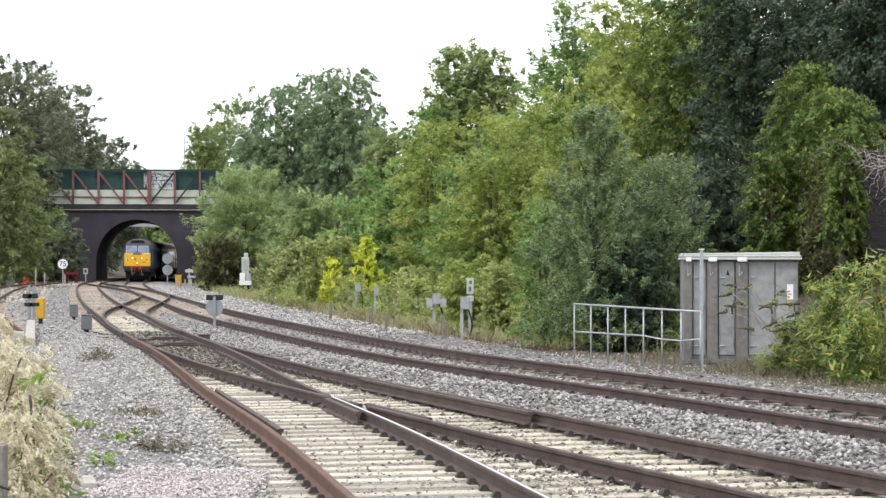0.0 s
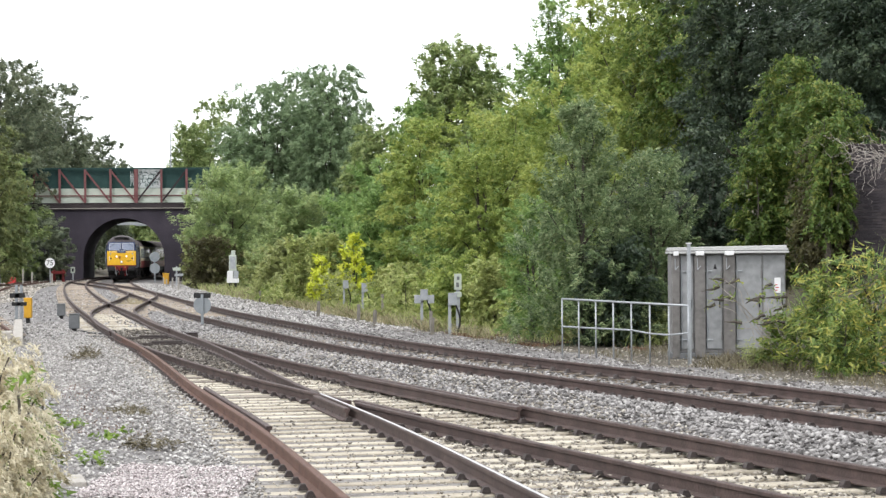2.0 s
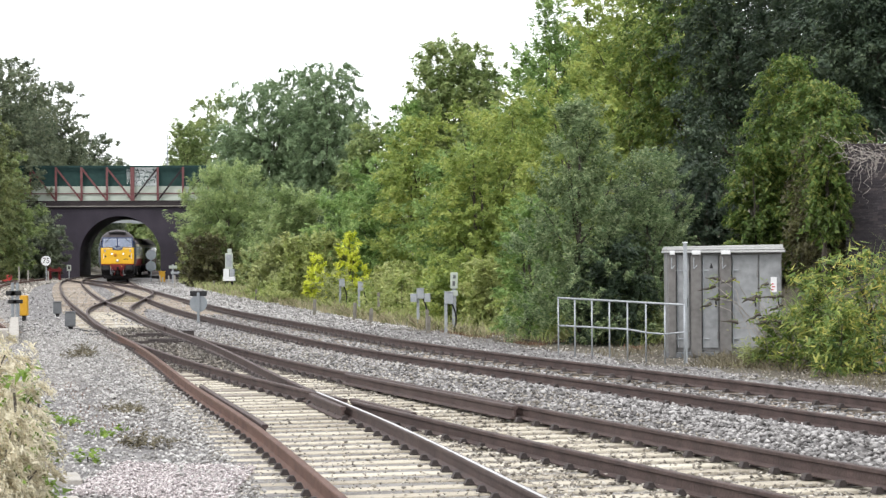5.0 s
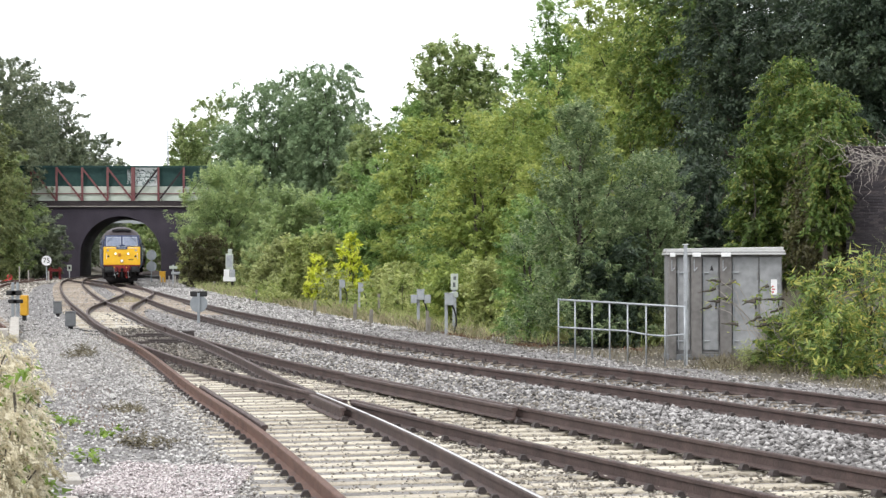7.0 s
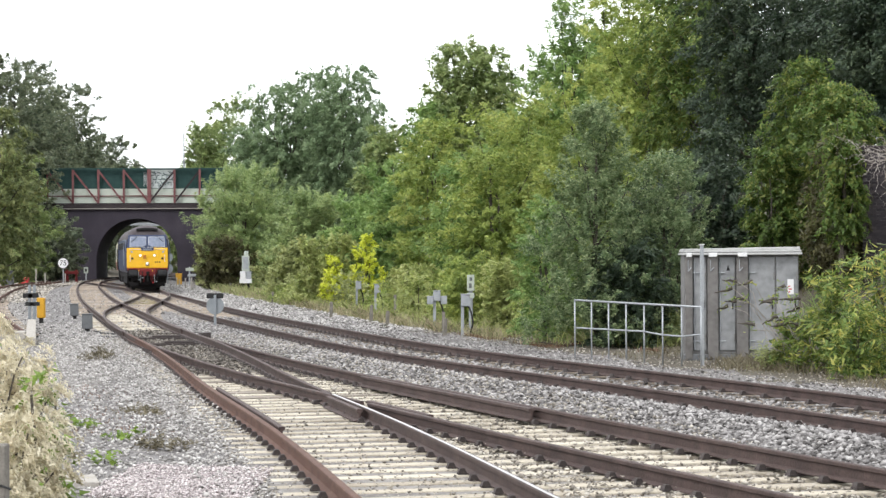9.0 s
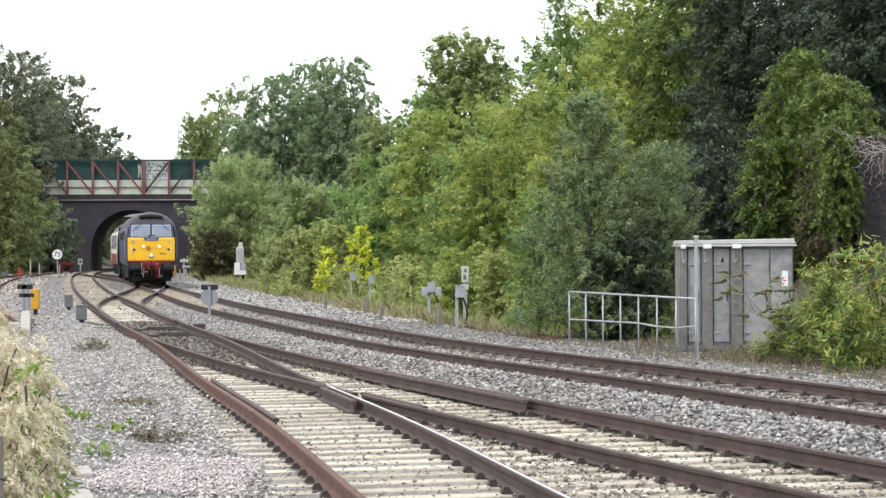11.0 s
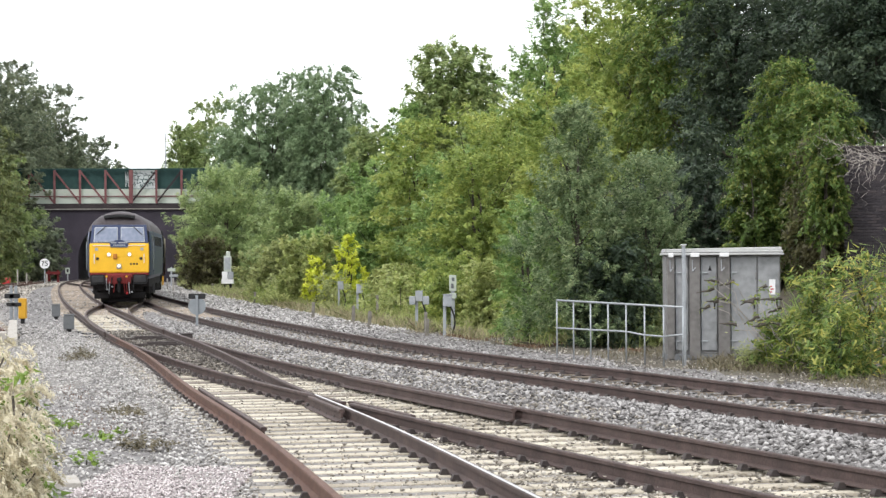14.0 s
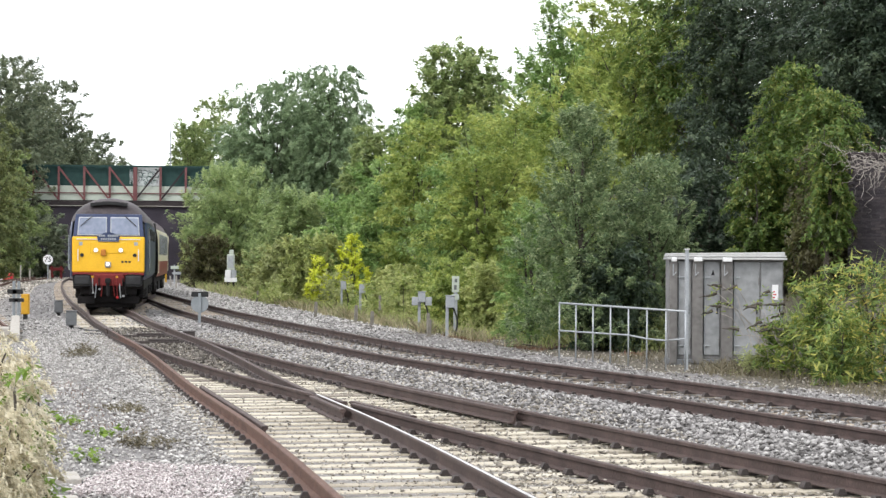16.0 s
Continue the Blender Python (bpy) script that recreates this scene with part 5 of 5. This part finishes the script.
    part("slab", box(B(), -w, w, -0.35, 0.35, -0.06, 0.03, 0.01), CONCRETE, t)
t = thing("timber_post", pose(-2.46, 12.7, -0.25), "weathered grey timber post with a wire", "post")
part("post", box(B(), -0.09, 0.065, -0.07, 0.07, -0.1, 1.1, 0.01), TIMBER, t)
part("wire", tube(B(), (-0.1, -0.08, 0.93), (0.1, -0.08, 0.86), 0.006), BLACK, t)


def grass_patch(name, label, at, y0, y1, d0, d1, n, h, mat, seed):
    r = np.random.default_rng(seed)
    yy = y0 + (y1 - y0) * r.uniform(0, 1, n) ** 1.3
    xx = at(yy) + r.uniform(d0, d1, n)
    tuft = np.sin(xx * 1.9 + yy * 0.31) + np.sin(yy * 0.83 - xx * 0.7) + r.normal(0, 0.5, n)
    keep = tuft > 0.25
    yy, xx, n = yy[keep], xx[keep], int(keep.sum())
    zz = ground_z(xx, yy) - 0.02
    a = r.uniform(0, 6.28, n)
    hh = h * r.uniform(0.4, 1.3, n)
    w = 0.004 + 0.00009 * yy
    lean = r.normal(0, 0.5, (n, 2)) * hh[:, None]
    base = np.stack([xx, yy, zz], -1)
    side = np.stack([np.cos(a) * w, np.sin(a) * w, 0 * a], -1)
    mid = base + np.stack([lean[:, 0] * 0.4, lean[:, 1] * 0.4, hh * 0.6], -1)
    tip = base + np.stack([lean[:, 0], lean[:, 1], hh], -1)
    v = np.stack([base - side, base + side, mid + side * 0.8, tip, mid - side * 0.8], 1).reshape(-1, 3)
    tagged(arrays(name, v, np.arange(5 * n).reshape(n, 5), mat), label, "grass", kind="stuff")


# the darker dry-grass colour stands in for bush shade along here
grass_patch("grass", "sparse short dry grass along the bank foot", far_x, 36, 70, 5.2, 9, 9000, 0.15, DRYGRASS, 5)
grass_patch("grass", "dry grass and weeds along the bank foot", far_x, 58, 190, 5.3, 9, 34000, 0.25, GRASS, 7)
grass_patch("grass", "bleached straw tufts along the bank foot", far_x, 58, 190, 5.2, 8.2, 16000, 0.32, STRAW, 11)
grass_patch("grass", "yellow-green weeds among the dry grass", far_x, 55, 112, 5.8, 9.5, 16000, 0.42, SCRUB, 12)
grass_patch("grass", "brownish weeds beside the distant line", far_x, 108, 195, 5.0, 10, 7000, 0.5, BROWNLEAF, 15)
grass_patch("grass", "brown dry grass round the cabinet and buddleia", far_x, 41, 50, 5.2, 8.5, 4500, 0.22, DRYGRASS, 13)
grass_patch("leaf_litter", "reddish-brown dead leaves heaped at the bank foot", far_x, 53, 66, 5.2, 7.2, 9000, 0.09, LITTER, 14)
grass_patch("straw", "pale straw and rubbish caught between the crossing rails", lambda y: -0.1295 * y, 104, 118, -0.75, 0.75, 2200, 0.1, STRAW, 17)
grass_patch("leaf_litter", "brown dead leaves among the ballast stones", lambda y: -0.146 * y, 26, 37, -0.7, 0.9, 1800, 0.05, LITTER, 16)
grass_patch("grass", "green undergrowth on the bank", far_x, 48, 200, 8, 22, 24000, 0.8, MIDLEAF, 6)


bush(172, 58, 54, 28, BROWNIVY, "withered brown-green ivy curtain on the wall", 110, clumps=260, per=55, leaf=0.085, clump_r=0.4, base=0.05, droop=0.6, flat=0.7, fill=0.4, lobes=16)
tree("ivy", 9.75, 56.4, 4.7, 1.0, IVYLEAF, "ivy hanging on the edge of the brick wall", "ivy", 58, clumps=120, per=45, leaf=0.1, clump_r=0.35, base=0.35, droop=0.5, lobes=8)
rng = np.random.default_rng(21)
twigs = thing("bare_shrub", pose(10.9, 55.6, 3.9), "tangle of bare grey twigs hanging over the wall", "shrub")
for i in range(90):
    a = np.array((rng.uniform(-0.7, 1.6), rng.uniform(-0.3, 0.5), rng.uniform(0.1, 0.5)))
    if i % 3 == 0:
        d = np.array((rng.normal(-0.25, 0.25), rng.normal(-0.1, 0.2), rng.uniform(-1.3, -0.3)))
    else:
        d = np.array((rng.normal(-0.6, 0.5), rng.normal(-0.2, 0.3), rng.normal(0.1, 0.4)))
    part("twig", limb(a, a + d * rng.uniform(0.5, 1.1), 0.011, 0.003, rng, 12, 0.5, 4), BAREWOOD, twigs)


# ---- train ----
SIDE = [(1.20, 1.05), (1.32, 1.2), (1.345, 1.9), (1.34, 2.7), (1.31, 3.04), (1.24, 3.26), (1.1, 3.47), (0.88, 3.66), (0.56, 3.81), (0.3, 3.87), (0.0, 3.9)]


def bogie(parent, yc, axles, wheel_r, length):
    b = part("bogie", box(box(B(), -1.18, -1.0, yc - length / 2, yc + length / 2, 0.4, 0.85, 0.04), 1.0, 1.18, yc - length / 2, yc + length / 2, 0.4, 0.85, 0.04), UNDER, parent)
    for k in range(axles):
        y = yc + (k - (axles - 1) / 2) * (length / axles)
        bm = B()
        for s in (-1, 1):
            tube(bm, (s * 0.68, y, wheel_r), (s * 0.81, y, wheel_r), wheel_r, seg=24)
            tube(bm, (s * 0.66, y, wheel_r), (s * 0.69, y, wheel_r), wheel_r + 0.025, seg=24)
            box(bm, s * 1.05 - 0.12, s * 1.05 + 0.16, y - 0.16, y + 0.16, wheel_r - 0.16, wheel_r + 0.16, 0.03)
        tube(bm, (-0.7, y, wheel_r), (0.7, y, wheel_r), 0.09)
        part("wheelset", bm, UNDER, b)


def locomotive():
    t = thing("diesel_locomotive", label="dark blue diesel locomotive with yellow cab front", category="locomotive")
    full = [(-w, z) for w, z in SIDE] + [(w, z) for w, z in reversed(SIDE[:-1])]
    # stations from nose to tail: (y, side inset, roof drop)
    st = [(0.0, 0.1, 0.56), (0.1, 0.06, 0.42), (0.3, 0.03, 0.22), (0.7, 0.008, 0.07), (1.3, 0.0, 0.02), (2.2, 0, 0), (17.2, 0, 0), (18.1, 0, 0.02), (18.7, 0.012, 0.12), (19.1, 0.04, 0.3), (19.3, 0.09, 0.55)]
    for name, z0, z1, mat in (("side_panel", 0, 3.05, LOCOBLUE), ("roof", 3.05, 9, LOCOROOF)):
        bm = B()
        rows = []
        for yy, inset, drop in st:
            row = []
            for w, z in full:
                zz = z - drop * max(0, (z - 3.0) / 0.86)
                ww = math.copysign(max(0, abs(w) - inset * (0.5 + 0.5 * min(1, abs(w)))), w)
                yb = yy + (0.32 * max(0, z - 2.5) / 1.3 if yy < 2 else 0) * (1 - min(1, yy / 2))
                row.append(bm.verts.new((ww, yb, zz)))
            rows.append(row)
        for a, b in zip(rows, rows[1:]):
            for i in range(len(full) - 1):
                if z0 <= (full[i][1] + full[i + 1][1]) / 2 < z1:
                    bm.faces.new((a[i], a[i + 1], b[i + 1], b[i]))
        bmesh.ops.delete(bm, geom=[v for v in bm.verts if not v.link_faces], context="VERTS")
        bmesh.ops.recalc_face_normals(bm, faces=bm.faces)
        part(name, bm, mat, t, smooth=name == "roof")
    # front wall: lower yellow panel, upper blue window surround
    part("cab_front", box(B(), -1.225, 1.225, -0.05, 0.25, 1.31, 2.53, 0.05), YELLOW, t, "yellow cab front panel")
    part("front_panel", box(B(), -0.62, 0.62, -0.062, 0.0, 1.95, 2.36, 0.03), YELLOW, t)

    def tilted(x0, x1, z0, z1, y, d, taper=0.0):
        """A slab that leans back with the windscreen."""
        bm = box(B(), x0, x1, y, y + d, z0, z1, 0.02)
        for v in bm.verts:
            v.co.y += (v.co.z - 2.53) * 0.26
            v.co.x *= 1 - taper * (v.co.z - 2.53)
        return bm
    part("window_surround", tilted(-1.2, 1.2, 2.53, 3.3, 0.0, 0.2, 0.09), LOCOBLUE, t)
    for s in (-1, 1):
        fr = part("window_frame", tilted(min(s * 0.06, s * 1.06), max(s * 0.06, s * 1.06), 2.57, 3.2, -0.02, 0.06, 0.07), GALV, t, "pale grey windscreen frame")
        part("windscreen", tilted(min(s * 0.09, s * 1.03), max(s * 0.09, s * 1.03), 2.6, 3.17, -0.028, 0.05, 0.07), CABGLASS, t, "windscreen with the pale sky reflection in its glass colour")
        part("wiper", tube(B(), (s * 0.55, 0.13, 3.24), (s * 0.95, 0.0, 2.88), 0.014), BLACK, t)
        part("headlight", tube(B(), (s * 0.42, -0.1, 2.07), (s * 0.42, -0.04, 2.07), 0.06, seg=16), LAMPGLOW, t, "lit round headlight")
        part("lamp_ring", tube(B(), (s * 0.42, -0.085, 2.07), (s * 0.42, -0.045, 2.07), 0.085, seg=16), GALV, t)
        part("tail_lamp", tube(B(), (s * 0.89, -0.08, 1.9), (s * 0.89, -0.045, 1.9), 0.065, seg=14), BLACK, t)
        part("warning_plate", box(B(), s * 0.93 - 0.06, s * 0.93 + 0.06, -0.062, -0.048, 2.23, 2.35), GALV, t)
        part("handrail", tube(B(), (s * 1.02, -0.1, 1.7), (s * 1.02, -0.1, 2.1), 0.016), WHITE, t)
        part("side_handrail", tube(B(), (s * 1.38, 0.9, 1.45), (s * 1.38, 0.9, 2.6), 0.018), GALV, t)
        part("buffer_shank", tube(B(), (s * 0.865, 0.3, 1.06), (s * 0.865, -0.42, 1.06), 0.13, seg=14), UNDER, t)
        part("buffer", box(B(), s * 0.865 - 0.3, s * 0.865 + 0.3, -0.5, -0.42, 0.85, 1.25, 0.09), BUFFER, t, "black oval buffer")
        part("lamp_bracket", box(B(), s * 0.62 - 0.08, s * 0.62 + 0.08, -0.08, 0.0, 1.2, 1.3, 0.01), YELLOWBOX, t)
        part("cab_door", box(B(), min(s * 1.345, s * 1.36), max(s * 1.345, s * 1.36), 1.7, 2.3, 1.25, 2.9, 0.0), LOCOBLUE, t)
        part("cab_side_window", box(B(), min(s * 1.33, s * 1.362), max(s * 1.33, s * 1.362), 0.75, 1.5, 2.3, 2.85, 0.0), GLASS, t)
        part("steps", box(box(B(), s * 1.08 - 0.11, s * 1.08 + 0.11, 1.3, 1.5, 0.5, 0.54, 0.01), s * 1.08 - 0.11, s * 1.08 + 0.11, 1.3, 1.5, 0.8, 0.84, 0.01), UNDER, t)
        for hx, cc, mm in ((0.2, 0.5, BEAMRED), (0.4, 0.45, GALV), (0.58, 0.55, BLACK)):
            part("brake_hose", tube(tube(B(), (s * hx, -0.16, 1.0), (s * hx, -0.24, 0.75), 0.02), (s * hx, -0.24, 0.75), (s * (hx + 0.03), -0.16, cc), 0.022), mm, t)
    bm = B()
    for k in range(9):
        gx = -0.56 + 0.14 * k
        gz = 3.685 - 0.17 * gx * gx
        box(bm, gx - 0.071, gx + 0.071, 0.37, 0.66, gz - 0.055, gz + 0.055)
    part("roof_grille", bm, BLACK, t, "dark slot of the horn grille")
    part("marker_light", box(B(), -0.11, 0.09, -0.13, -0.04, 1.48, 1.68, 0.03), GALV, t)
    part("marker_lens", tube(B(), (-0.01, -0.16, 1.60), (-0.01, -0.12, 1.60), 0.055, seg=14), LAMPGLOW, t, "lit lower headlight")
    part("jumper_socket", box(B(), -0.25, -0.08, -0.15, -0.04, 1.88, 2.1, 0.03), material("orange_socket", [(0.35, 0.12, 0.02), (0.5, 0.2, 0.03)], 0.6), t)
    part("number_plate", box(box(box(B(), 0.44, 0.52, -0.056, -0.048, 1.64, 1.71), 0.56, 0.64, -0.056, -0.048, 1.64, 1.71), 0.68, 0.76, -0.056, -0.048, 1.64, 1.71), BLACK, t)
    bm = B()
    pts = [(-0.35, 2.36), (-0.39, 2.56), (-0.27, 2.58), (-0.17, 2.65), (0.0, 2.69), (0.17, 2.65), (0.27, 2.58), (0.39, 2.56), (0.35, 2.36)]
    a = [bm.verts.new((x, -0.09, z)) for x, z in pts]
    b = [bm.verts.new((x, -0.06, z)) for x, z in pts]
    bm.faces.new(a)
    bm.faces.new(b[::-1])
    for i in range(len(pts)):
        bm.faces.new((a[i], a[(i + 1) % len(pts)], b[(i + 1) % len(pts)], b[i]))
    bmesh.ops.recalc_face_normals(bm, faces=bm.faces)
    hb = part("headboard", bm, LOCOBLUE, t, "dark blue shaped headboard with pale lettering bars")
    bm = B()
    for k in range(9):
        lx = -0.3 + 0.075 * k
        if k != 3:
            box(bm, lx - 0.026, lx + 0.026, -0.096, -0.091, 2.53, 2.59)
        if 1 <= k <= 7:
            box(bm, lx - 0.026, lx + 0.026, -0.096, -0.091, 2.42, 2.48)
    tagged(part("lettering", bm, GALV, hb), kind="stuff")
    part("board_rim", box(B(), -0.34, 0.34, -0.096, -0.091, 2.375, 2.39), GALV, hb)
    part("cab_edge", box(B(), -1.08, 1.08, -0.075, -0.045, 2.43, 2.455), WHITE, t)
    part("buffer_beam", box(B(), -1.2, 1.2, -0.12, 0.3, 1.21, 1.31, 0.02), BEAMRED, t, "red buffer beam")
    part("valance", box(B(), -0.5, 0.5, -0.2, -0.1, 0.86, 1.25, 0.03), BEAMRED, t)
    part("beam_end", box(box(B(), -1.15, -0.5, -0.08, 0.3, 1.0, 1.205, 0.02), 0.5, 1.15, -0.08, 0.3, 1.0, 1.205, 0.02), BEAMRED, t)
    for k, (hx, z1, mm) in enumerate(((-0.52, 0.66, GALV), (-0.3, 0.78, BEAMRED), (0.3, 0.5, BEAMRED), (0.5, 0.55, GALV))):
        part("cock", box(B(), hx - 0.045, hx + 0.045, -0.26, -0.16, 1.12, 1.2, 0.02), (YELLOWBOX, BEAMRED)[k % 2], t)
        part("pipe", tube(tube(B(), (hx, -0.21, 1.14), (hx, -0.27, 0.9), 0.022), (hx, -0.27, 0.9), (hx + 0.02, -0.2, z1), 0.022), UNDER if k % 2 else mm, t)
        part("pipe_end", box(B(), hx - 0.02, hx + 0.06, -0.24, -0.16, z1 - 0.07, z1, 0.015), GALV if k != 2 else REDPAINT, t)
    part("rib", box(box(B(), -0.34, -0.28, -0.23, -0.19, 0.9, 1.22, 0.01), 0.12, 0.18, -0.23, -0.19, 0.9, 1.22, 0.01), BEAMRED, t)
    # lower block added to fill the shade under the cab
    part("skirt_and_shade_fill", box(box(B(), -0.95, 0.95, 0.32, 0.6, 0.55, 0.98, 0.04), -0.8, 0.8, 0.7, 0.9, 0.1, 0.6, 0.04), UNDER, t)
    part("coupling", box(box(B(), -0.09, 0.09, -0.5, -0.1, 0.95, 1.12, 0.03), -0.06, 0.06, -0.42, -0.3, 0.5, 1.0, 0.03), UNDER, t)
    part("underframe", box(B(), -1.2, 1.2, 0.3, 19.0, 0.75, 1.1, 0.03), UNDER, t)
    # added dark box where only shade shows between the wheels
    part("shade_filler_box", box(B(), -0.75, 0.75, 0.5, 1.2, 0.28, 0.9, 0.05), UNDER, t)
    part("fuel_tank", box(B(), -1.15, 1.15, 7.6, 11.8, 0.3, 0.8, 0.08), UNDER, t)
    for s in (-1, 1):
        part("snow_guard", box(B(), min(s * 0.45, s * 1.05), max(s * 0.45, s * 1.05), 0.35, 0.5, 0.24, 0.5, 0.03), UNDER, t)
    for s in (-1, 1):
        for k in range(6):
            part("side_grille", box(B(), min(s * 1.335, s * 1.36), max(s * 1.335, s * 1.36), 4 + 2 * k, 5.2 + 2 * k, 2.45, 2.85), BLACK, t)
    bogie(t, 3.9, 3, 0.57, 4.4)
    bogie(t, 15.4, 3, 0.57, 4.4)
    return t


def coach():
    t = thing("railway_coach", label="cream and maroon passenger coach with dark roof", category="railway coach", group="train coaches")
    full = [(-w, z) for w, z in SIDE] + [(w, z) for w, z in reversed(SIDE[:-1])]
    for name, z0, z1, mat in (("lower_side", 0, 1.62, MAROON), ("upper_side", 1.62, 3.05, CREAM), ("roof", 3.05, 9, ROOFGREY)):
        bm = B()
        sec = [(-1.30, 1.0), (-1.36, 1.25), (-1.37, 1.66), (-1.37, 1.78), (-1.35, 2.6), (-1.27, 3.04), (-1.05, 3.36), (-0.72, 3.6), (-0.35, 3.74), (0, 3.78)]
        sec = sec + [(-w, z) for w, z in reversed(sec[:-1])]
        cut = {"lower_side": (0, 1.66), "upper_side": (1.66, 3.0), "roof": (3.0, 9)}[name]
        a = [bm.verts.new((w, 0, z)) for w, z in sec]
        b = [bm.verts.new((w, 19.6, z)) for w, z in sec]
        for i in range(len(sec) - 1):
            if cut[0] <= (sec[i][1] + sec[i + 1][1]) / 2 < cut[1]:
                bm.faces.new((a[i], a[i + 1], b[i + 1], b[i]))
        bmesh.ops.delete(bm, geom=[v for v in bm.verts if not v.link_faces], context="VERTS")
        bmesh.ops.recalc_face_normals(bm, faces=bm.faces)
        part(name, bm, mat, t, smooth=name == "roof")
    part("end_wall", box(B(), -1.25, 1.25, 0.02, 0.1, 1.0, 3.3, 0.02), BLACK, t)
    part("gangway", box(B(), -0.5, 0.5, -0.35, 0.02, 1.1, 3.2, 0.05), BLACK, t)
    for s in (-1, 1):
        for k in range(8):
            # coach panes share the glass with the reflection in its colour
            w = part("window", box(B(), min(s * 1.34, s * 1.366), max(s * 1.34, s * 1.366), 1.7 + 2.1 * k, 3.2 + 2.1 * k, 1.95, 2.8), CABGLASS, t)
            for y0 in (1.64, 3.2):
                part("window_frame", box(B(), min(s * 1.34, s * 1.372), max(s * 1.34, s * 1.372), y0 + 2.1 * k, y0 + 0.06 + 2.1 * k, 1.9, 2.85), GALV, w)
        for yy in (0.5, 18.5):
            part("door", box(B(), min(s * 1.34, s * 1.378), max(s * 1.34, s * 1.378), yy, yy + 0.65, 1.15, 2.9), CREAM, t)
    part("underframe", box(B(), -1.2, 1.2, 0.1, 19.5, 0.75, 1.08, 0.02), UNDER, t)
    part("battery_box", box(B(), -1.2, 1.2, 7, 10, 0.35, 0.8, 0.05), UNDER, t)
    bogie(t, 3.2, 2, 0.46, 3.2)
    bogie(t, 16.6, 2, 0.46, 3.2)
    return t


loco = locomotive()
coach_one = coach()
coach_two = copy_thing(coach_one, pose(0, 30, 0))
coach_three = copy_thing(coach_one, pose(0, 60, 0))

# the route of the train: far line, crossover, near line
ROUTE = [p for p in FARLINE if p[0] > 180] + [(175, -23.32), (165, -21.90), (150, -19.56), (142, -18.26), (130, -16.3), (119, -14.8), (106, -13.55), (93, -12.38), (85, -11.57), (77, -10.5), (65, -8.5), (57.8, -7.1), (46, -4.95), (30, -2.0)]
route_x, route_s = spline(ROUTE)
ry = np.arange(40, 335, 0.25)
rl = np.concatenate([[0], np.cumsum(np.hypot(np.diff(ry), np.diff(route_x(ry))))])


def along(d):
    """The place on the route d metres from its near end."""
    yy = float(np.interp(d, rl, ry))
    return float(route_x(yy)), yy


NOSE = [(0, 215.0), (4.5, 176.7), (9, 138.3), (12.5, 108.6), (16, 79.0)]
nose_y, _ = spline(NOSE)


def vehicle_pose(t, back, first_bogie, second_bogie):
    d0 = float(np.interp(float(nose_y(t)), ry, rl)) + back
    ax, ay = along(d0 + first_bogie)
    bx, by = along(d0 + second_bogie)
    q = Vector((bx - ax, by - ay, 0)).normalized()
    turn = math.degrees(math.atan2(-q.x, q.y))
    return pose(ax - q.x * first_bogie, ay - q.y * first_bogie, 0, 0, 0, turn)


def motions():
    times = [i * 0.5 for i in range(33)]
    walk(loco, [(t, vehicle_pose(t, 0, 3.9, 15.4)) for t in times])
    walk(coach_one, [(t, vehicle_pose(t, 20.3, 3.2, 16.6)) for t in times])
    walk(coach_two, [(t, vehicle_pose(t, 40.6, 3.2, 16.6)) for t in times])
    walk(coach_three, [(t, vehicle_pose(t, 60.9, 3.2, 16.6)) for t in times])


# bricks of the wall end, last of the pieces
brick_bm = box(B(), -0.107, 0.107, -0.02, 0.06, -0.0325, 0.0325, 0.004)
brick_me = bpy.data.meshes.new("brick")
brick_bm.to_mesh(brick_me)
brick_bm.free()
brick_me.materials.append(BRICKPIECE)
rb = random.Random(4)
for row in range(16, 58):
    for col in range(6):
        ob = new("brick", brick_me)
        ob.parent = abut
        ob.matrix_basis = pose(-1.29 + col * 0.225 + (0.1125 if row % 2 else 0), -0.005 + rb.uniform(-0.004, 0.004), row * 0.075 + 0.04)
part("brickwork", box(B(), 0.05, 3.0, -0.02, 0.03, -0.5, 4.38), BRICK, abut)
part("brickwork", box(B(), -1.4, 0.05, -0.01, 0.03, -0.5, 1.2), BRICK, abut)

motions()
